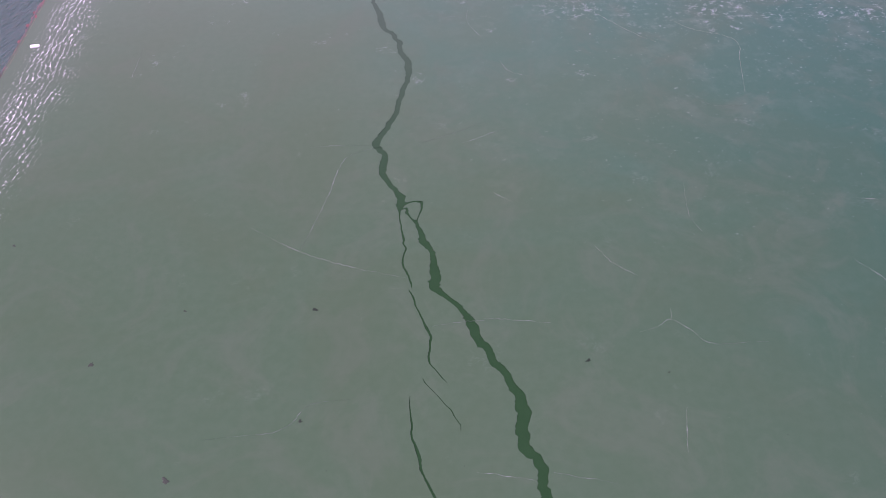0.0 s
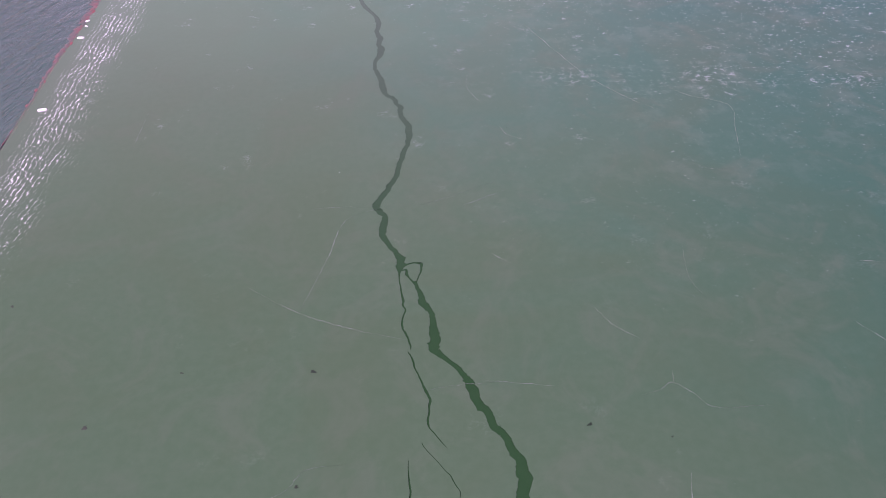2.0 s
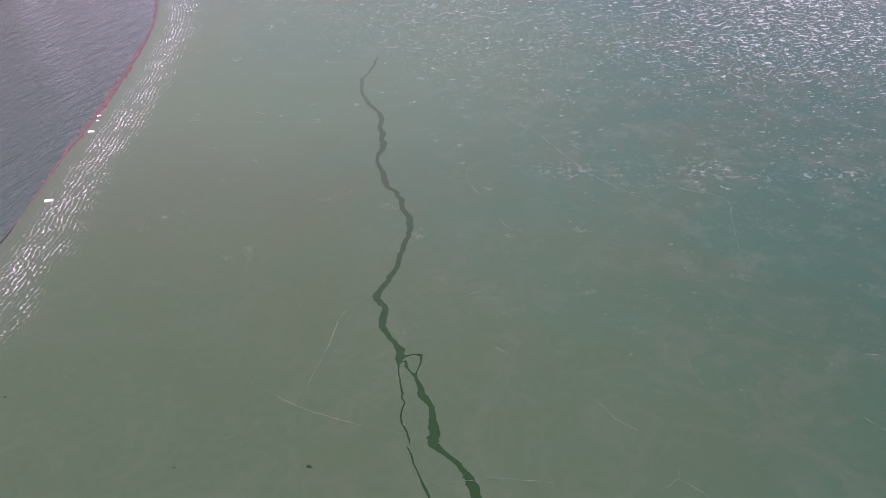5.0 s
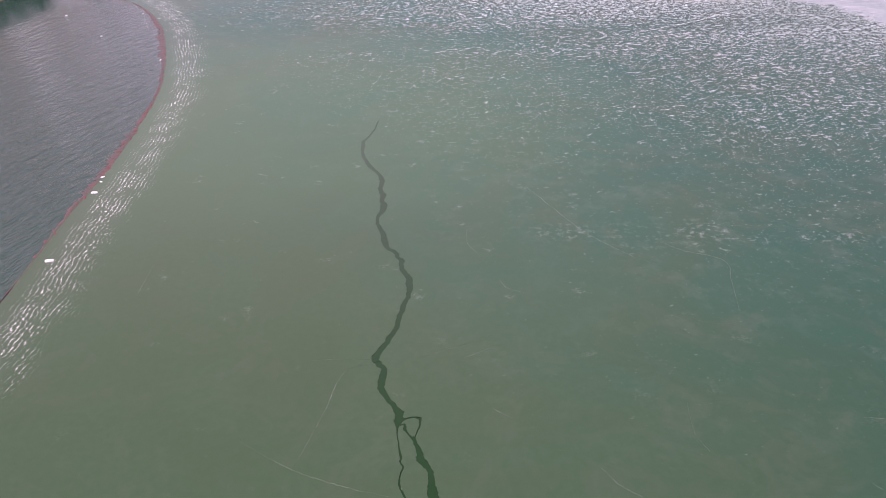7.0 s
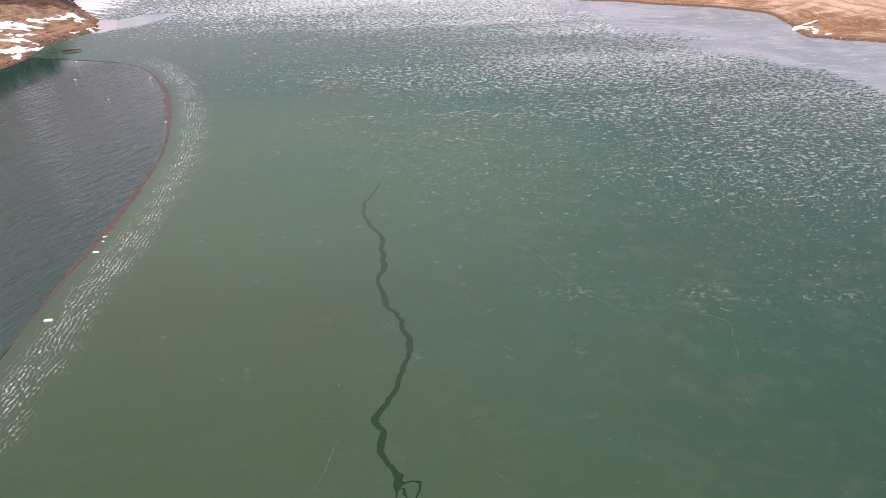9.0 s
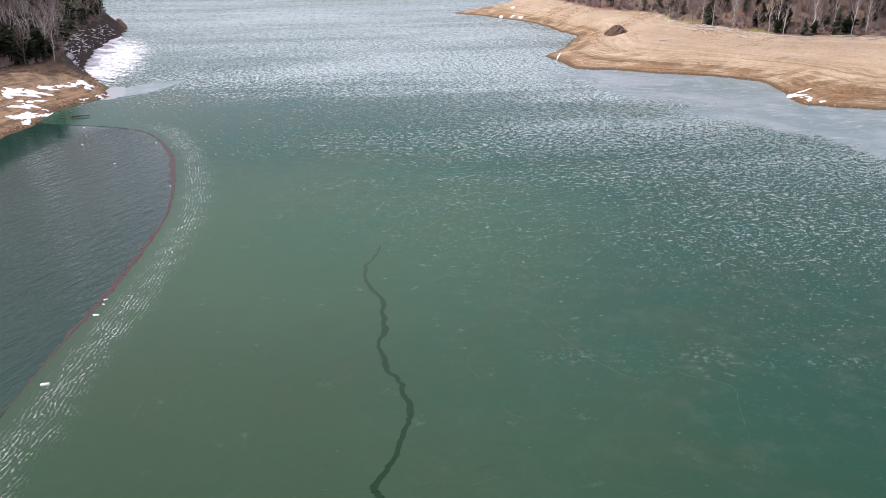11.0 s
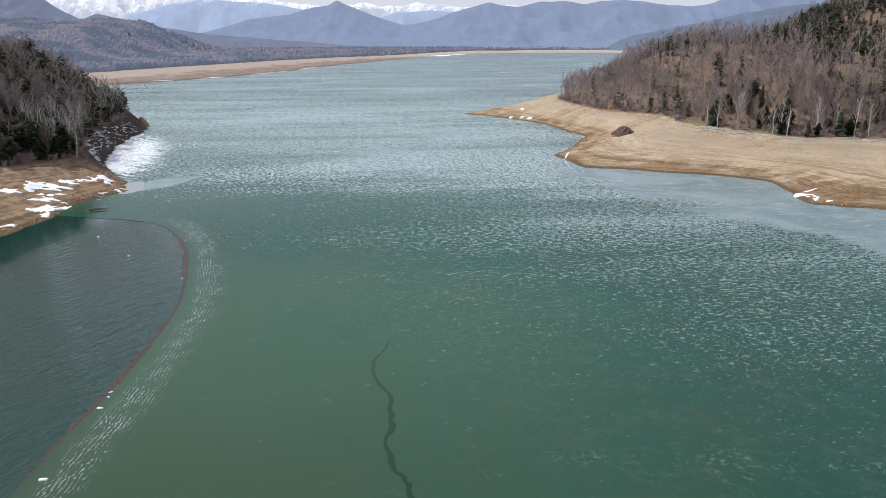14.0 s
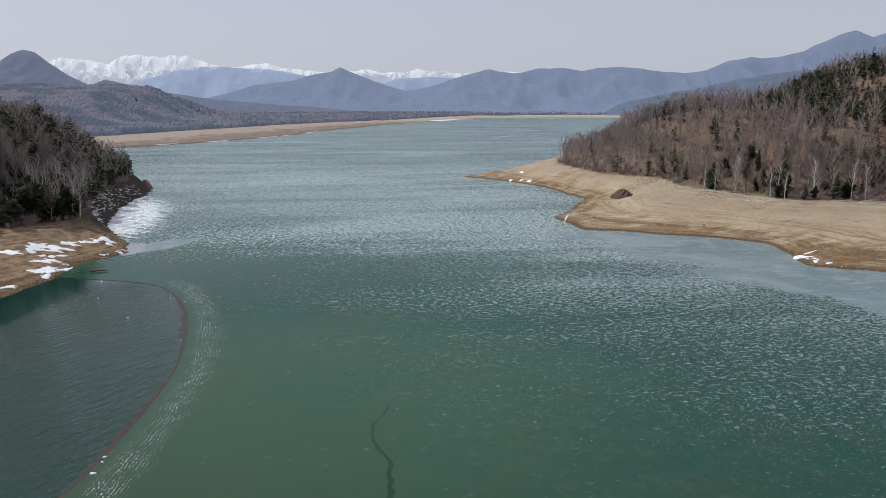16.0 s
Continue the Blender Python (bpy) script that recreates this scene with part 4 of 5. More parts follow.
def plant():
    limits = {"bare": 220, "fir": 120, "birch": 80}
    used = dict.fromkeys(limits, 0)
    masters = {
        "bare": [thing_tree("bare_tree", s, BARK, TWIG) for s in BARE],
        "fir": [thing_tree("conifer_tree", s, BARK, NEEDLE) for s in FIRS],
        "birch": [thing_tree("birch_tree", s, BIRCH, BIRCH_TWIG) for s in BIRCHES],
    }
    tags = {
        "bare": ("leafless grey-brown deciduous tree on the wooded bank", "tree", "bare trees on the shore"),
        "fir": ("dark green conifer among bare trees on the bank", "conifer", "conifers on the shore"),
        "birch": ("leafless birch with a pale white trunk at the woodland edge", "birch tree", "birches on the shore"),
    }
    for kind, obs in masters.items():
        for ob in obs:
            tagged(ob, *tags[kind])
    rest_bare, rest_fir = Joined(), Joined()
    placed = {k: [False] * len(v) for k, v in masters.items()}
    for far, x, y, z, kind, size, d in sites():
        m = turned(x, y, z - 0.1, size, rng.uniform(0, 6.28), rng.uniform(-0.05, 0.05))
        i = rng.randrange(len(masters[kind])) if kind != "fir" or x > 0 else rng.choice((1, 3, 3, 4, 4))
        spare = [q for q, done in enumerate(placed[kind]) if not done]
        west_full = kind == "fir" and x < 0 and used[kind] >= 75
        if used[kind] < limits[kind] and not west_full:
            used[kind] += 1
            if spare and x > 0:
                i = spare[0]
            if placed[kind][i]:
                copy_thing(masters[kind][i], m).scale = (size,) * 3
            else:
                masters[kind][i].matrix_basis = m
                placed[kind][i] = True
            continue
        if kind == "fir":
            rest_fir.add(FIRS_FAR[i % len(FIRS_FAR)][0], m, 0)
            rest_fir.add(FIRS_FAR[i % len(FIRS_FAR)][1], m, 1)
        else:
            s = BARE_FAR[i % len(BARE_FAR)]
            rest_bare.add(s[0], m, 0 if kind == "birch" or rng.random() < 0.35 else 2)
            rest_bare.add(s[1], m, 1)
    rest_bare.make("bare_woodland", [BARK_J, TWIG_J, BARK], "leafless grey-brown woodland covering the hillsides", "woodland")
    rest_fir.make("conifer_woodland", [BARK, NEEDLE_J], "dark green conifers scattered through the hillside woods", "woodland")


plant()


def thicket():
    """Bare shrubs under and in front of the trees."""
    g = random.Random(77)
    shrubs = []
    for q in range(4):
        s, r = Sticks(), random.Random(300 + q)
        for _ in range(46):
            w, out = r.uniform(0, 6.28), r.uniform(0.2, 1.3)
            a = Vector((math.cos(w) * 0.3 * out, math.sin(w) * 0.3 * out, r.uniform(0, 0.8)))
            s.spike(a, a + Vector((math.cos(w) * out, math.sin(w) * out, r.uniform(0.9, 2.6))), 0.05)
        shrubs.append(s)
    rest = Joined()
    for loop, n, box in ((WOOD_E, 700, (62, 260, 262, 480)), (WOOD_W, 420, (-190, -118, 215, 420))):
        p = np.array([(g.uniform(box[0], box[1]), g.uniform(box[2], box[3])) for _ in range(n * 9)])
        u = away(p, loop)
        p = p[within(p, loop) & (u < np.array([g.expovariate(1 / 22) for _ in p]) + 2)][:n]
        z, _ = land(p[:, 0], p[:, 1])
        for (x, y), h in zip(p, z):
            rest.add(g.choice(shrubs), turned(x, y, h - 0.1, g.uniform(0.45, 1.5), g.uniform(0, 6.28)), 0)
    rest.make("shrub_thicket", [TWIG_J], "leafless brown shrubs under the trees", "shrubs")


thicket()


def far_woods():
    """Small clumps over the plain and the hill beyond the lake."""
    g = random.Random(5)
    n = 107000
    y = 800 * np.exp(np.array([g.random() for _ in range(n)]) * math.log(3600 / 800))
    x = (np.array([g.random() for _ in range(n)]) * 1.35 - 0.8) * y
    p = np.column_stack([x, y])
    ok = (within(p, WOOD_N) & (away(p, WOOD_N) > 2)) | (within(p, WOOD_E) & (p[:, 1] > 835))
    p = p[ok][:33000]
    # the ridge stands up towards the lake and needs a denser cover
    ridge = np.array([(g.uniform(-1150, -520), g.uniform(1180, 1720)) for _ in range(13000)])
    p = np.vstack([p, ridge[within(ridge, WOOD_N)]])
    z, _ = land(p[:, 0], p[:, 1])
    v, f = [], []
    ring = [(math.cos(a), math.sin(a)) for a in (0.3, 1.9, 3.4, 5.0)]
    for (x, y), h in zip(p, z):
        tall, wide = g.uniform(5.0, 10.5), g.uniform(1.3, 2.9) * (1 + y / 3000)
        b = len(v)
        mid = g.uniform(0.52, 0.78)
        for r, t in ((0.5, 0.0), (1.0, mid)):
            v += [(x + c * wide * r * g.uniform(0.8, 1.2), y + s * wide * r, h + t * tall) for c, s in ring]
        v.append((x + g.uniform(-0.5, 0.5), y, h + tall))
        for k in range(4):
            q = (k + 1) % 4
            f += [(b + k, b + q, b + 4 + q, b + 4 + k), (b + 4 + k, b + 4 + q, b + 8)]
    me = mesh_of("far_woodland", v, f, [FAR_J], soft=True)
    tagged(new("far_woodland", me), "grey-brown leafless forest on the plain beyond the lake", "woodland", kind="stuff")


far_woods()


# ---------------------------------------------------------------- on the ice
REFROZEN = Mat("refrozen_crack", rough=0.15, spec=0.10)
REFROZEN.bump(REFROZEN.noise(2.5, 3), 0.2, 0.05)
south = REFROZEN.mix(REFROZEN.noise(0.8), (0.004, 0.024, 0.007), (0.007, 0.030, 0.010))
north = REFROZEN.mix(REFROZEN.noise(0.8), (0.016, 0.039, 0.022), (0.021, 0.046, 0.027))
old = REFROZEN.mix(REFROZEN.span(REFROZEN.split()[1], 80, 104), north, (0.026, 0.056, 0.034))
REFROZEN = REFROZEN.done(REFROZEN.mix(REFROZEN.span(REFROZEN.split()[1], 34, 80), south, old))


def refrozen(name, points, label, drop):
    """Thin dark new ice that closes a crack, a little under the old ice."""
    c = smooth(points, 4)[:, :2]
    k = min(7, len(c) // 2 * 2 - 1)
    pad = np.vstack([np.repeat(c[:1], k // 2, 0), c, np.repeat(c[-1:], k // 2, 0)])
    c = np.column_stack([np.convolve(pad[:, i], np.ones(k) / k, "valid") for i in (0, 1)])
    c = np.vstack([2 * c[0] - c[3], c[::3], 2 * c[-1] - c[-4]])
    d = np.gradient(c, axis=0)
    d /= np.linalg.norm(d, axis=1)[:, None] + 1e-9
    side = np.column_stack([-d[:, 1], d[:, 0]]) * (1.5 if len(points) > 20 else 0.8)
    n = len(c)
    v = [(*p, -drop) for p in c + side] + [(*p, -drop) for p in c - side]
    me = mesh_of(name, v, [(n + i, n + i + 1, i + 1, i) for i in range(n - 1)], [REFROZEN])
    tagged(new(name, me), label, "ice crack", kind="structure")


for i, (line, label) in enumerate(((CRACK_NORTH, "dark refrozen main crack winding through the ice"), (CRACK_MIDDLE, "dark green crack bending through the grey ice"), (CRACK_SOUTH, "wide dark green crack in the lake ice"),
                                   (LOOP_OUT, "thin crack looping round a small ice floe"), (LOOP_IN, "short crack beside a small ice floe"),
                                   (SIDE_NORTH, "thin dark side crack in the ice"), (SIDE_MIDDLE, "thin kinked side crack in the ice"),
                                   (SIDE_FINE, "hair-thin faint crack in the ice"), (SIDE_SOUTH, "thin dark side crack in the ice"))):
    refrozen("crack", line, label, 0.025 + 0.003 * i)

HAIRLINES = [
    [(14.1, 31.2), (15.6, 31.7), (16.7, 32.3), (18.0, 31.3), (19.2, 30.1), (23.2, 30.2)],
    [(16.7, 32.3), (16.9, 33.4)],
    [(-16, 42.6), (-13.5, 40.9), (-11.5, 39.7), (-9.2, 38.7), (-6.4, 37.7), (-2.9, 36.8)],
    [(-11.5, 39.7), (-10.7, 42.5), (-9.8, 45.8), (-9.1, 49.4), (-8.2, 51.2), (-5.9, 52.2)],
    [(6.3, 65.3), (7, 63.6), (8.9, 62.6)],
    [(4.3, 46.1), (5.9, 44.9)],
    [(12.2, 39.7), (13.3, 37.9), (15.1, 36.5)],
    [(32.2, 37.8), (33.9, 35.6), (35.4, 32.1)],
    [(16.4, 75.6), (18.5, 72.6), (21.3, 69.5), (23.6, 67.6)],
    [(24.9, 72.9), (27, 70.6), (31.2, 68.3), (30.7, 64.3), (29.7, 59.1)],
    [(3.3, 75.5), (3.2, 72.6), (4.5, 69.8)],
    [(2.8, 32.8), (4.7, 32.6), (8, 32.2)],
    [(1.7, 20.8), (5.6, 20.1)],
    [(6.7, 20.6), (10.7, 19.8)],
    [(34.7, 44.5), (37.4, 44.2)],
    [(-31.2, 63), (-31.3, 69)],
    [(16.2, 25.1), (15.5, 21.8)],
    [(10.5, 88.0), (16.4, 75.6)],
    [(2.0, 52.5), (6.0, 54.6)],
    [(-2.0, 52.6), (2.0, 54.4), (4.9, 55.8)],
    [(-1.1, 32.1), (1.5, 32.5), (3.9, 32.6)],
    [(-15.9, 23.4), (-13.5, 23.6), (-11.5, 23.8), (-10.3, 24.5), (-9.3, 25.8), (-6.5, 26.2)],
    [(24.8, 58.2), (26.4, 57.3), (29.0, 57.2)],
    [(-31.0, 129.9), (-27.8, 124.0), (-25.6, 122.5), (-21.7, 122.4), (-18.4, 118.0), (-16.8, 113.2)],
    [(-12.0, 52.4), (-9.0, 52.6), (-6.4, 52.5)],
    [(20.9, 46.6), (20.5, 43.0), (21.3, 40.6)],
]
RIDGES = [
    [(-100.5, 218.5), (-95.5, 224.5), (-91.5, 231.0), (-88.5, 238.5), (-85.0, 256.0), (-82.5, 268.0)],
    [(40.8, 153.9), (46.2, 157.0), (55.3, 162.0), (62.8, 167.3), (68.1, 169.3)],
    [(57.5, 1062.5), (79.1, 1121.5), (106.8, 1187.3)],
]
HAIR = Mat("frosted_hairline", rough=0.6, spec=0.3)
HAIR = HAIR.done(HAIR.mix(HAIR.span(HAIR.noise(0.9, 4, 0.7), 0.42, 0.68), (0.032, 0.060, 0.038), (0.105, 0.140, 0.125)))


def hairline(points, seed, scale=1.0, material=None):
    c = smooth(points, 12)
    g = np.random.RandomState(seed)
    c += g.normal(0, 0.035 * min(scale, 4), c.shape)
    d = np.gradient(c, axis=0)
    d /= np.linalg.norm(d, axis=1)[:, None] + 1e-9
    wide = 0.024 * scale * (0.35 + g.rand(len(c))) * np.sin(np.linspace(0.25, math.pi - 0.25, len(c)))
    side = np.column_stack([-d[:, 1], d[:, 0]]) * wide[:, None]
    n = len(c)
    v = [(*p, 0.004) for p in c + side] + [(*p, 0.004) for p in c - side] + [(*p, 0.010) for p in c]
    f = []
    for i in range(n - 1):
        f += [(2 * n + i, 2 * n + i + 1, i + 1, i), (n + i, n + i + 1, 2 * n + i + 1, 2 * n + i)]
    ob = new("ice_fracture", mesh_of("ice_fracture", v, f, [material or HAIR]))
    tagged(ob, "fine white healed fracture line in the grey ice", "ice fracture", "healed fractures in the ice")


for i, h in enumerate(HAIRLINES):
    hairline(h, i, 0.9 if i < 19 else 0.5)
for i, h in enumerate(RIDGES):
    hairline(h, 50 + i, 3.5 if h[0][1] < 400 else 60.0, FROST)


def blob(name, x, y, long, wide, turn, high, material, label, category, group="", drape=True, seed=0, ragged=0.25, sink=0.03):
    """A low ragged mound with a rounded edge that lies on the ground or the ice."""
    g = random.Random(seed * 7 + 3)
    n, rings = 22, (1.0, 0.93, 0.75, 0.45)
    radii = [1.0]
    a1, a2, a3 = g.uniform(0, 6), g.uniform(0, 6), g.uniform(0, 6)
    radii = [1 + ragged * (0.5 * math.sin(2 * w + a1) + 0.4 * math.sin(3 * w + a2) + 0.35 * math.sin(5 * w + a3) + g.uniform(-0.3, 0.3)) for w in (2 * math.pi * k / n for k in range(n))]
    c, s = math.cos(radians(turn)), math.sin(radians(turn))
    pts, lift = [], []
    for r in rings:
        for k in range(n):
            w = 2 * math.pi * k / n
            u, v = long / 2 * radii[k] * r * math.cos(w), wide / 2 * radii[k] * r * math.sin(w)
            pts.append((x + u * c - v * s, y + u * s + v * c))
            lift.append(high * (1 - r ** 4) * g.uniform(0.8, 1.1))
    pts.append((x, y))
    lift.append(high)
    p = arr(pts)
    z = land(p[:, 0], p[:, 1])[0] if drape else np.zeros(len(p))
    v = np.column_stack([p, z + arr(lift) + np.where(arr(lift) == 0, -sink if drape else 0.003, 0.03 if drape else 0.004)])
    f = []
    for i in range(len(rings) - 1):
        for k in range(n):
            q = (k + 1) % n
            f.append((i * n + k, i * n + q, (i + 1) * n + q, (i + 1) * n + k))
    last = (len(rings) - 1) * n
    f += [(last + k, last + (k + 1) % n, len(pts) - 1) for k in range(n)]
    return tagged(new(name, mesh_of(name, v, f, [material], soft=True)), label, category, group)


for i, (x, y, size) in enumerate(((-25.2, 29.4, 0.42), (-17.9, 20.6, 0.5), (-9.7, 33.9, 0.4), (-19.5, 34, 0.22), (-34.9, 41, 0.3), (10.1, 28.9, 0.34), (-9.8, 24.6, 0.3), (15.6, 27.8, 0.16))):
    blob("melt_spot", x, y, size * 0.7, size, 20 * i, 0.004, DARK_SPOT, "small dark melt spot on the grey ice", "melt spot", "melt spots on the ice", False, i, 0.5)

def ice_sheet(points, material, label, lift, rag, name="ice_sheet", seed=0):
    """A thin flat sheet of other ice with a ragged bevelled rim, on top of the lake ice."""
    c = smooth(list(points) + [points[0]], 10)[:-1]
    d = np.roll(c, -1, 0) - np.roll(c, 1, 0)
    d /= np.linalg.norm(d, axis=1)[:, None] + 1e-9
    side = np.column_stack([-d[:, 1], d[:, 0]])
    c = c + side * (rag * (wobble(c, 9, 20.0 + seed) + 0.7 * wobble(c, 3.0, 21.0 + seed)))[:, None]
    n = len(c)
    v = [(*p, 0.002) for p in c] + [(*p, lift) for p in c + side * 0.08]
    f = [(k, (k + 1) % n, n + (k + 1) % n, n + k) for k in range(n)] + [tuple(range(n, 2 * n))]
    me = mesh_of(name, v, f, [material])
    return tagged(new(name, me), label, "ice sheet", kind="structure")


def make_sheet(name, a, b, c, dark, share):
    """Smooth snow ice: cloudy at large scale, brushed by the wind at small scale, with clear holes where dark shows."""
    k = Mat(name, rough=0.35, spec=0.2)
    big, brushed = k.noise(0.05, 5, 0.62, twist=0.8), k.noise(0.35, 5, 0.7, k.coords((0.45, 1.4, 1), 8), 0.8)
    color = k.mix(k.span(big, 0.38, 0.62), a, b)
    color = k.mix(k.span(brushed, 0.52, 0.62, 0.0, 0.6), color, c)
    curl = k.math("MULTIPLY", k.lines(0.55, 0.07, k.coords((0.6, 1.2, 1), 12), 1.0, 4.0), k.span(k.noise(0.12, 4, 0.6), 0.5, 0.6))
    color = k.mix(k.math("MULTIPLY", curl, share), color, dark)
    k.bump(brushed, 0.4, 0.03)
    return k.done(color)


WEDGE_ICE = make_sheet("pale_wedge_ice", (0.14, 0.20, 0.205), (0.21, 0.27, 0.275), (0.33, 0.38, 0.39), (0.07, 0.13, 0.13), 0.6)
POOL_ICE = make_sheet("slush_pool_ice", (0.26, 0.28, 0.30), (0.28, 0.30, 0.32), (0.29, 0.31, 0.33), (0.25, 0.27, 0.29), 0.3)
ice_sheet([(-97, 227), (-93.5, 230.5), (-89.8, 236), (-87, 246), (-85.4, 255.5), (-91, 253.5), (-96, 250), (-100, 244), (-98.5, 234)], WEDGE_ICE,
          "pale frosted wedge of ice off the point", 0.006, 0.25, seed=2)
ice_sheet([(-108, 243), (-107, 232), (-101, 224), (-97.6, 225), (-97, 232), (-99.5, 240), (-102, 244)], POOL_ICE, "smooth grey slush pool beside the rocky point", 0.010, 0.15,
          "slush_pool", seed=3)


def log(x, y, long, thick, turn, material, name, label, category, group="", z=None, seed=0, pitch=0.0):
    g = random.Random(seed)
    s = Sticks()
    path = [Vector((long * (t - 0.5), g.uniform(-0.03, 0.03) * long, thick * 0.6 + g.uniform(-0.01, 0.03) * long)) for t in (0, 0.3, 0.65, 1.0)]
    s.tube(path, [thick * 0.5, thick * 0.48, thick * 0.38, thick * 0.16], 6)
    n = len(s.v)
    s.f += [(5, 4, 3, 2, 1, 0), tuple(range(n - 6, n))]
    for t in (0.45, 0.7):
        a = path[1].lerp(path[2], t)
        s.spike(a, a + Vector((g.uniform(0.1, 0.3) * long * 0.6, g.choice((-1, 1)) * 0.14 * long, 0.05 * long)), thick * 0.2)
    ob = new(name, mesh_of(name, s.v, s.f, [material]))
    ob.matrix_basis = Matrix.Translation((x, y, level(x, y) if z is None else z)) @ Euler((0, pitch, radians(turn))).to_matrix().to_4x4()
    return tagged(ob, label, category, group)


log(-96.5, 200.5, 4.6, 0.5, 25, SOIL, "sunken_log", "dark waterlogged log frozen into the ice", "log", "", -0.05, 5)
log(-101, 199.5, 2.4, 0.3, -20, SOIL, "sunken_log", "short dark branch frozen into the ice", "log", "", -0.05, 6)


# broken white shore ice that spreads out below the dark bank
def shore_ice():
    g = random.Random(21)
    v, f = [], []
    shore = smooth([(-124, 266), (-132.1, 280.6), (-140, 304), (-146.2, 324.5), (-151.8, 351.9), (-154.4, 374.3)], 20)
    for i in range(2800):
        k = g.random() ** 1.15
        a = shore[int(k * (len(shore) - 1))]
        reach = (26 if k < 0.75 else 11) * (0.35 + 0.65 * math.sin(math.pi * min(1, 0.15 + k)))
        d = min(abs(g.gauss(0, 0.3)), 0.95) * reach
        x, y = a[0] + d * 0.95 + g.uniform(-1, 1), a[1] - d * 0.35 + g.uniform(-3, 3)
        close = 1 - min(1, d / reach)
        up = 0.0
        if i % 12 == 0:      # pieces stranded on the foot of the bank
            d = g.uniform(0.3, 5.5)
            x, y = a[0] - d * 0.95, a[1] + d * 0.3 + g.uniform(-1, 1)
            up = level(x, y) + 0.02
        long, wide = g.uniform(0.25, 0.9) + 0.9 * g.random() * close, g.uniform(0.12, 0.45)
        turn = -0.35 + g.gauss(0, 0.28)
        n = g.randint(5, 7)
        z = g.uniform(0.02, 0.12 + 0.25 * close)
        b = len(v)
        tip = g.uniform(-0.08, 0.08)
        for t, r in ((0.0, 1.0), (z, 0.9)):
            for q in range(n):
                w = 2 * math.pi * q / n
                p, s = long * r * math.cos(w) * (1 + 0.25 * math.sin(q * 2.3 + i)), wide * r * math.sin(w)
                v.append((x + p * math.cos(turn) - s * math.sin(turn), y + p * math.sin(turn) + s * math.cos(turn), up + t - 0.01 + (tip * p * 0.3 if t else 0)))
        f += [(b + q, b + (q + 1) % n, b + n + (q + 1) % n, b + n + q) for q in range(n)]
        f.append(tuple(range(b + n, b + 2 * n)))
    tagged(new("broken_ice", mesh_of("broken_ice", v, f, [SNOW])), "broken white ice plates pushed up along the shore", "ice", kind="stuff")


shore_ice()

# floating boom along the edge of the open water
boom = tagged(new("floating_boom"), "faded red netting boom awash along the ice edge", "boom")
rope = Sticks()
line = smooth(EDGE[5:19], 6)
rope.tube([Vector((x + 0.25, y, -0.04)) for x, y in line], [0.05] * len(line), 5)
part("rope", mesh_of("rope", rope.v, rope.f, [SOIL]), boom, "dark wet rope")


def capsule(long, r, sides=8, flat=0.7):
    s = Sticks()
    s.tube([Vector((x * long / 2, 0, 0)) for x in (-1, -0.94, -0.8, 0.8, 0.94, 1)], [r * 0.25, r * 0.75, r, r, r * 0.75, r * 0.25], sides)
    n = len(s.v)
    s.f += [tuple(reversed(range(sides))), tuple(range(n - sides, n))]
    s.v = [(x, y, z * flat) for x, y, z in s.v]
    return s


def mat_mesh(seed, long, wide):
    """A ragged floating pad of faded red netting, awash at the ice edge."""
    r = random.Random(seed)
    n = 16
    v = []
    for q, h in ((1.0, -0.03), (0.8, 0.015), (0.4, 0.03)):
        v += [(math.cos(w) * long / 2 * q * e, math.sin(w) * wide / 2 * q * e, h + r.uniform(-0.012, 0.012)) for w, e in
              ((2 * math.pi * k / n, 1 + 0.35 * math.sin(3 * k + seed) * r.random() + r.uniform(-0.25, 0.15)) for k in range(n))]
    v.append((0, 0, 0.03))
    f = []
    for i in (0, 1):
        f += [(i * n + k, i * n + (k + 1) % n, (i + 1) * n + (k + 1) % n, (i + 1) * n + k) for k in range(n)]
    f += [(2 * n + k, 2 * n + (k + 1) % n, 3 * n) for k in range(n)]
    return mesh_of("net_pad", v, f, [RED], soft=True)


pads = [mat_mesh(i, 1.2 + 0.3 * (i % 3), 0.6 + 0.14 * (i % 4)) for i in range(8)]
g = random.Random(8)
run = smooth(EDGE[4:16], 40)
last = None
for (x, y), d in zip(run, np.gradient(run, axis=0)):
    if last is not None and math.hypot(x - last[0], y - last[1]) < g.uniform(0.6, 1.7):
        continue
    last = (x, y)
    fade = 1.0 if 88 < y < 125 else 0.72 if 82 < y < 150 else 0.5
    if g.random() > fade * 1.15:
        continue
    m = Matrix.Translation((x + g.gauss(0, 0.14), y + g.gauss(0, 0.3), -0.004 + g.uniform(-0.006, 0.01))) @ Euler((0, 0, math.atan2(d[1], d[0]) + g.uniform(-0.5, 0.5))).to_matrix().to_4x4() @ Matrix.Scale(fade * g.uniform(0.3, 1.0), 4)
    part("net_pad", g.choice(pads), boom, "", m)



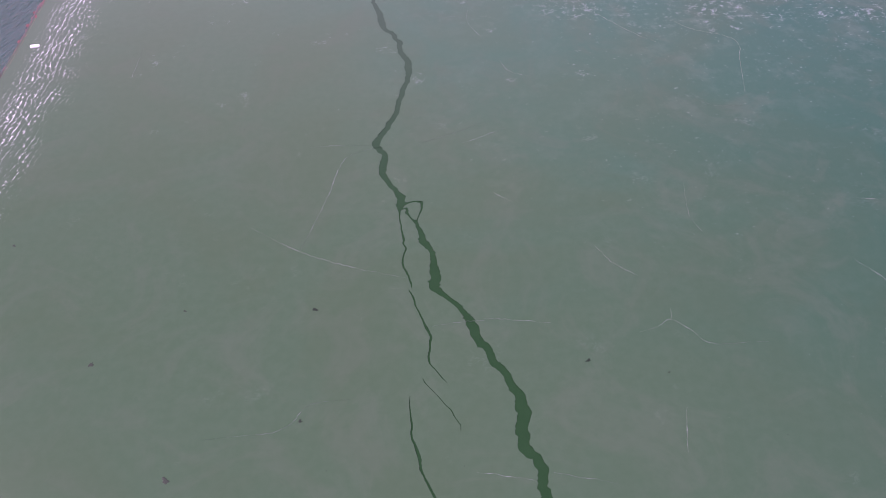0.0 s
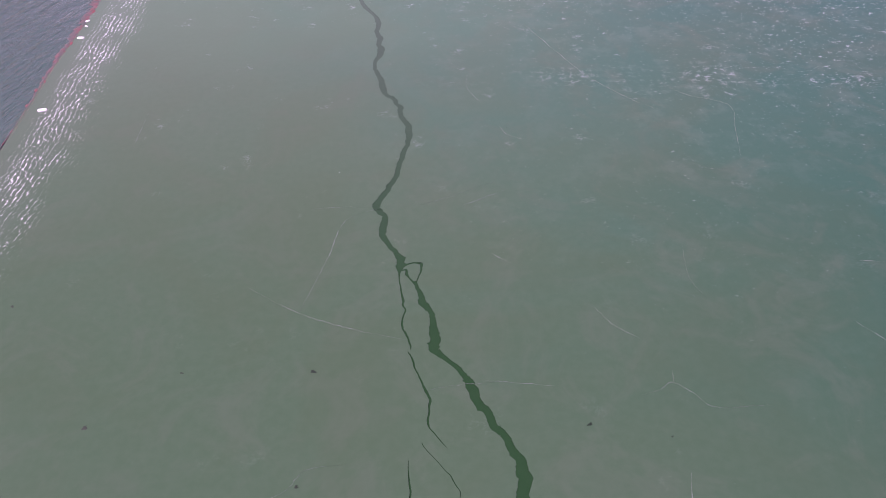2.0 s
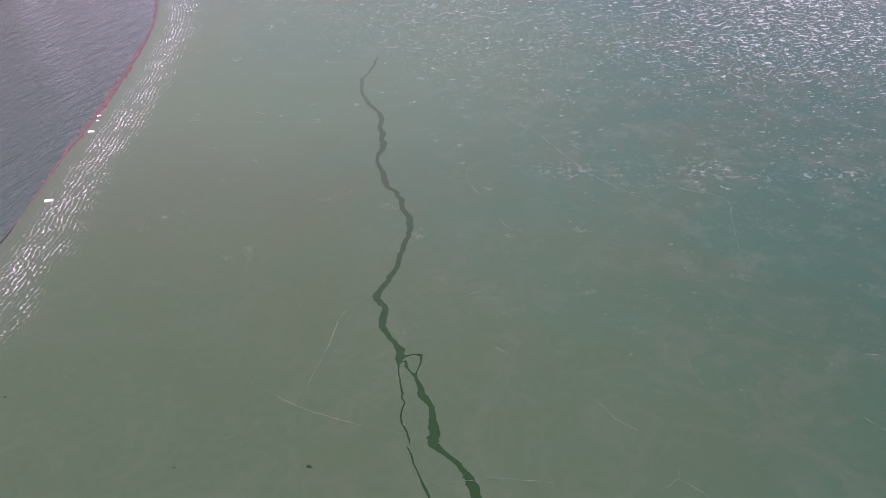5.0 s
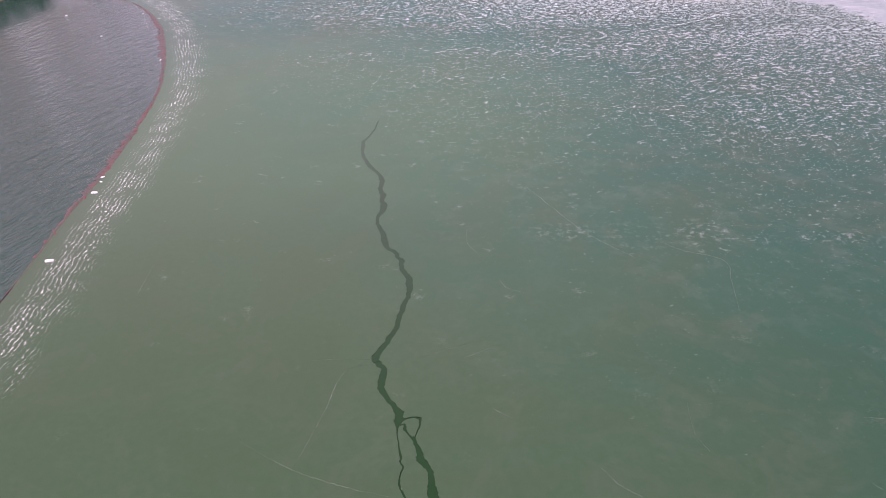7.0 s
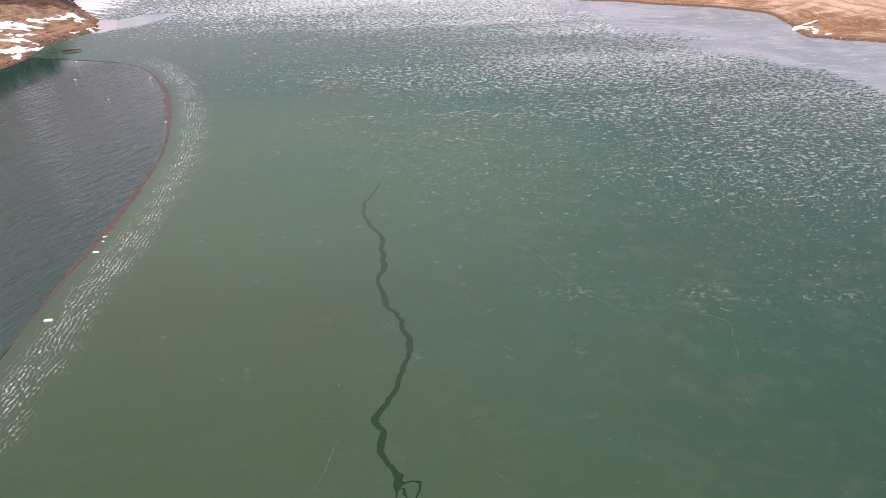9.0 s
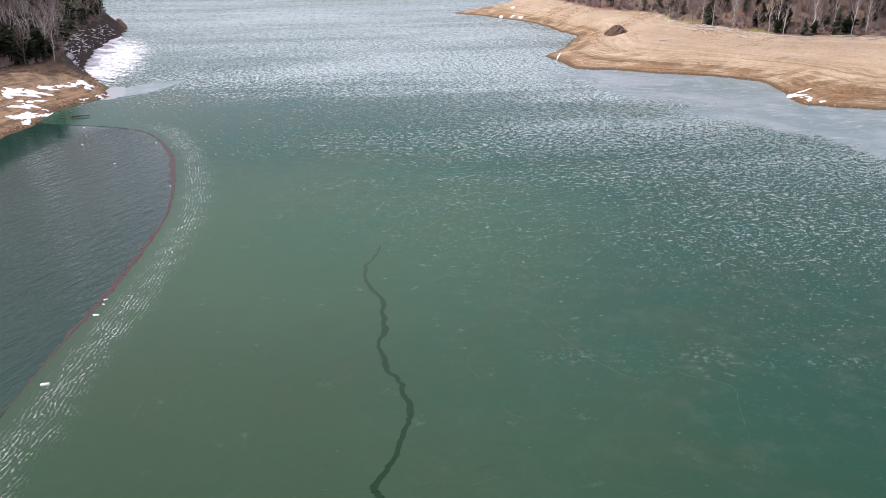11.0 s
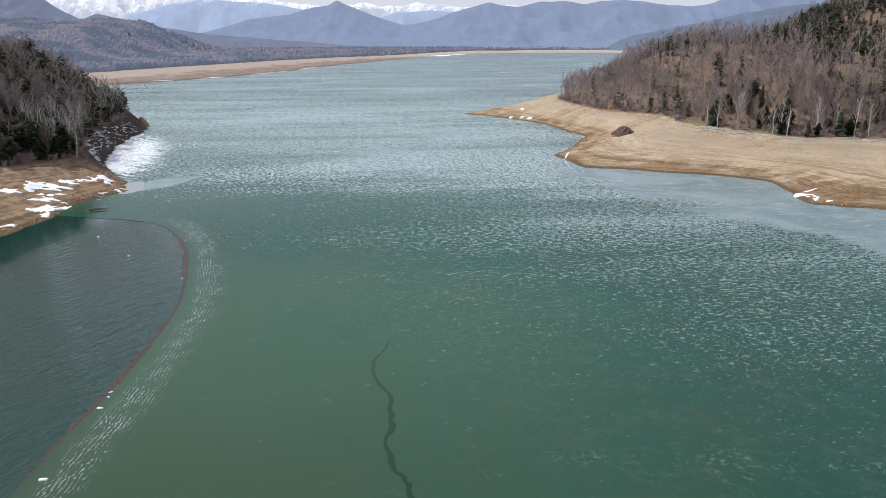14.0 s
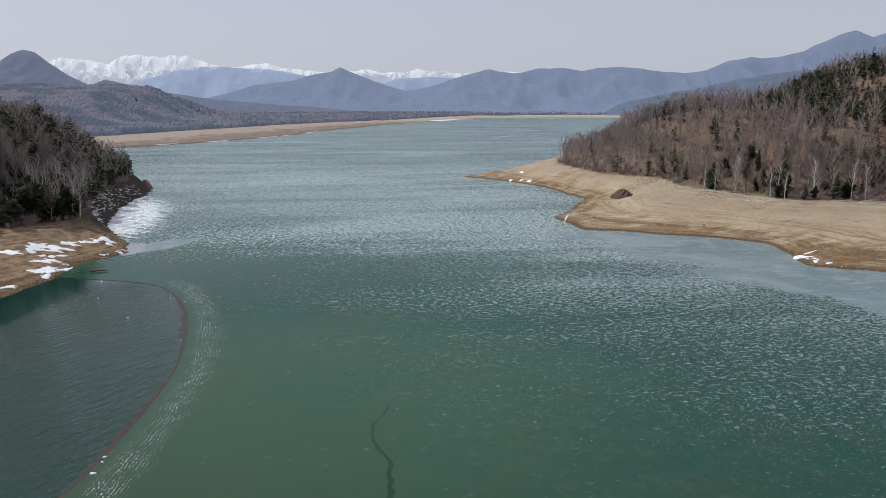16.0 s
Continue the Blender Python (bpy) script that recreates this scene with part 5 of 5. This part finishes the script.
def netting():
    """The torn net itself: a ragged band awash along the ice edge, widest where it has bunched up."""
    c = smooth(EDGE[3:19], 26)
    d = np.gradient(c, axis=0)
    d /= np.linalg.norm(d, axis=1)[:, None]
    side = np.column_stack([-d[:, 1], d[:, 0]])
    bunch = np.interp(c[:, 1], (60, 72, 84, 96, 110, 118, 130, 142, 158, 170, 182), (0.12, 0.28, 0.8, 1.4, 1.1, 0.5, 0.55, 1.5, 1.7, 1.1, 0.25))
    r = np.random.RandomState(19)

    def edge_of(s):
        rag = 0.5 + 0.5 * wobble(c * 1.0, 4.0, 30.0 + s) + 0.8 * r.uniform(-1, 1, len(c))
        return np.maximum(0.04, bunch * (0.55 + 0.5 * rag))

    l, q = edge_of(0.0), edge_of(1.0)
    n = len(c)
    v = [(*p, -0.05) for p in c + side * (l * 0.55)[:, None]] + [(*p, 0.02 + h) for p, h in zip(c, r.uniform(0, 0.03, n))] + [(*p, -0.05) for p in c - side * (q * 0.75)[:, None]]
    f = []
    for i in range(n - 1):
        f += [(n + i, n + i + 1, i + 1, i), (2 * n + i, 2 * n + i + 1, n + i + 1, n + i)]
    part("netting", mesh_of("netting", v, f, [NET], soft=True), boom, "dark red torn netting")


NET = Mat("wet_red_net", rough=0.45, spec=0.15)
NET.bump(NET.noise(5.0, 4, 0.7), 0.6, 0.05)
NET = NET.done(NET.mix(NET.span(NET.noise(0.9, 5, 0.72), 0.40, 0.66), (0.028, 0.040, 0.034), (0.092, 0.036, 0.035)))
netting()

buoy_mesh = capsule(0.95, 0.24, 10, 0.9)
buoy_mesh = mesh_of("marker_float", buoy_mesh.v, buoy_mesh.f, [WHITE_FOAM], soft=True)
for x, y, size, turn in ((-43.1, 69.7, 1.0, 10), (-44.3, 85.8, 0.85, 0), (-44.9, 90.3, 0.6, 40), (-44.6, 88.9, 0.45, -30), (-90.5, 188.8, 0.6, 15), (-83.6, 171.9, 0.55, 0), (-66.6, 172.8, 0.45, 60),
                         (-69.6, 155.6, 0.4, 20), (-52.4, 139.6, 0.5, 80)):
    ob = new("marker_float", buoy_mesh)
    ob.matrix_basis = Matrix.Translation((x, y, -0.02)) @ Euler((0, 0, radians(turn))).to_matrix().to_4x4() @ Matrix.Scale(size, 4)
    tagged(ob, "small white foam float at the edge of the ice", "float", "white floats at the ice edge")

# ---------------------------------------------------------------- on the shores
SNOWS = [(-124, 207, 6, 4, 10), (-119, 215.5, 10, 3.6, 35), (-115, 207, 6, 4.5, 60), (-110.5, 199, 4.5, 6.5, 0), (-108, 193.5, 3, 3.5, 0), (-116.5, 223, 6.5, 3, 30), (-112.5, 229, 6, 2.6, 40),
         (-110, 235, 6, 3.2, 60), (-106.5, 231.5, 3, 2.2, 0), (-104.3, 222.5, 3, 1.7, 30), (-106.6, 203, 9, 1.8, 80), (-110.5, 179, 5, 3.5, 60), (-108.5, 170, 5.5, 3.5, 60), (-101.6, 226, 2, 1.6, 0),
         (-113, 213, 3, 1.4, 30), (-120.5, 211, 3.4, 1.6, 10), (-109, 207.5, 1.6, 1.1, 0), (-102.3, 229.5, 2.2, 1.3, 20)]
g = random.Random(61)
for i, (x, y, a, b, turn) in enumerate(SNOWS):
    # each patch has melted into a few ragged pieces
    c, s = math.cos(radians(turn)), math.sin(radians(turn))
    for j in range(2 + int(a * b > 12) + int(a * b > 24)):
        u, v = g.uniform(-0.45, 0.45) * a, g.uniform(-0.45, 0.45) * b
        k = g.uniform(0.48, 0.85)
        blob("snow_patch", x + u * c - v * s, y + u * s + v * c, a * k, b * k * 1.15, turn + g.uniform(-30, 30), 0.16, SNOW, "melting white snow patch on the brown bank", "snow patch",
             "snow patches on the west bank", True, i * 5 + j, 0.6)
for i, (x, y, a, b, turn) in enumerate(((105.3, 221, 6, 4, 70), (109.5, 224.5, 4, 1.3, 20), (106.5, 213.5, 3.5, 1.2, 60), (109, 211, 2, 1.4, 0), (37, 453, 2.4, 4, 0), (45, 466, 3, 4, 0), (47, 440, 2.4, 4, 0), (43, 447, 1.8, 3, 0))):
    blob("snow_patch", x, y, a, b, turn, 0.2, SNOW, "small melting snow patch on the sandy shore", "snow patch", "snow patches on the east shore", True, 40 + i, 0.45)
for i, (x, y, a, b, turn) in enumerate(((47.5, 300, 12, 0.9, 75), (-262, 1085, 2.4, 80, -15), (-249, 1150, 2.2, 60, -6), (-296, 965, 2.6, 50, -21), (-331, 884, 2.4, 30, -28), (-236, 1290, 3, 110, -5), (-24, 2330, 22, 190, -16), (20, 2480, 16, 200, -18))):
    blob("snow_patch", x, y, a, b, turn, 0.25, SNOW, "streak of old snow along the waterline", "snow patch", "snow streaks at the waterline", True, 60 + i, 0.4)

g = random.Random(62)
for i in range(12):
    x, y = 106.5 + g.gauss(0, 1.6), 217.5 + g.gauss(0, 4.0)
    blob("snow_patch", x, y, g.uniform(0.4, 1.3), g.uniform(0.5, 1.6), g.uniform(0, 180), 0.12, SNOW, "small scrap of melting snow on brown sand", "snow patch",
         "snow patches on the east shore", True, 90 + i, 0.5)

# boulder at the foot of the dark bank
blob("boulder", -167, 412, 4.6, 3.8, 30, 2.9, ROCK, "tan boulder standing at the end of the dark bank", "boulder", "", True, 81, 0.2, 0.6)

# root-covered knoll with a post on the sandy shore
knoll = tagged(new("knoll"), "dark brown eroded earth knoll with a post on the sand", "mound")
kx, ky = 77.5, 334.0
kz = level(kx, ky)
g = random.Random(4)
v, f, n = [], [], 18
for i, (r, h) in enumerate(((5.2, -0.4), (4.5, 0.9), (3.4, 2.1), (2.2, 3.0), (0.9, 3.5))):
    for k in range(n):
        w = 2 * math.pi * k / n
        q = r * g.uniform(0.86, 1.14)
        v.append((math.cos(w) * q, math.sin(w) * q * 0.8, h + g.uniform(-0.15, 0.15)))
for i in range(4):
    f += [(i * n + k, i * n + (k + 1) % n, (i + 1) * n + (k + 1) % n, (i + 1) * n + k) for k in range(n)]
f.append(tuple(range(4 * n, 5 * n)))
part("earth", mesh_of("earth", v, f, [SOIL]), knoll)
post = Sticks()
post.tube([Vector((0.3, 0, 3.2)), Vector((0.35, 0, 4.4)), Vector((0.3, 0, 5.4))], [0.10, 0.09, 0.07], 6)
part("post", mesh_of("post", post.v, post.f, [DRIFT]), knoll, "weathered grey post")
roots = Sticks()
for i in range(16):
    w = g.uniform(0, 6.28)
    a = Vector((math.cos(w) * 2.2, math.sin(w) * 1.8, 2.7))
    roots.spike(a, a + Vector((math.cos(w) * 2.4, math.sin(w) * 1.9, -2.0 + g.uniform(-0.3, 0.6))), 0.09)
part("roots", mesh_of("roots", roots.v, roots.f, [DRIFT]), knoll, "bare grey roots")
knoll.matrix_basis = Matrix.Translation((kx, ky, kz))

# driftwood along the old high-water line
g = random.Random(14)
strand = smooth([(104, 372), (103, 350), (102, 333), (106, 321), (114, 309), (120, 297), (128, 284), (145, 281.5), (163, 279), (182, 277), (200, 275)], 14)
slope = np.gradient(strand, axis=0)
for i in range(120):
    k = g.randrange(len(strand))
    x, y = strand[k]
    d = slope[k] / np.linalg.norm(slope[k])
    off = abs(g.gauss(0, 3.2)) + 0.5
    sx, sy = -d[1], d[0]
    if sx * (0 - x) + sy * (0 - y) < 0:
        sx, sy = -sx, -sy
    log(x + sx * off, y + sy * off, g.uniform(2.0, 8.0), g.uniform(0.15, 0.36), math.degrees(math.atan2(d[1], d[0])) + g.gauss(0, 13), DRIFT, "driftwood_log",
        "bleached grey driftwood log on the old waterline", "driftwood", "driftwood on the strand line", None, 100 + i, g.uniform(-0.06, 0.06))
for x, y, long, turn in ((101, 226, 2.6, 60), (92, 268, 3.2, 40), (88, 300, 4, 10), (-104, 219, 2.2, 30), (-118, 232, 3, 20), (119, 262, 5, 5), (140, 255, 4, -12), (-112, 196, 2.0, 70), (-128, 228, 4, 25)):
    log(x, y, long, 0.28, turn, DRIFT, "driftwood_log", "single bleached branch lying on the bare shore", "driftwood", "driftwood on the strand line", None, int(x * 3) % 97)


# stones along both waterlines
def stones():
    g = random.Random(33)
    v, f = [], []
    for line, n in ((smooth(EAST[3:16], 16), 420), (smooth(WEST[7:17], 16), 520)):
        for _ in range(n):
            x, y = line[g.randrange(len(line))]
            x, y = x + g.gauss(0, 1.8), y + g.gauss(0, 1.8)
            z, r = level(x, y), g.uniform(0.10, 0.42) ** 1.2
            if z < -0.05:
                continue
            b = len(v)
            for h, q in ((-0.3, 0.9), (0.25, 1.0), (0.7, 0.5)):
                v += [(x + math.cos(w) * r * q * g.uniform(0.8, 1.3), y + math.sin(w) * r * q, z + h * r) for w in (0.2, 1.4, 2.7, 3.9, 5.1)]
            for i in (0, 5):
                f += [(b + i + k, b + i + (k + 1) % 5, b + i + 5 + (k + 1) % 5, b + i + 5 + k) for k in range(5)]
            f.append(tuple(range(b + 10, b + 15)))
    tagged(new("shore_stones", mesh_of("shore_stones", v, f, [ROCK])), "brown stones scattered along the waterline", "stones", kind="stuff")


stones()
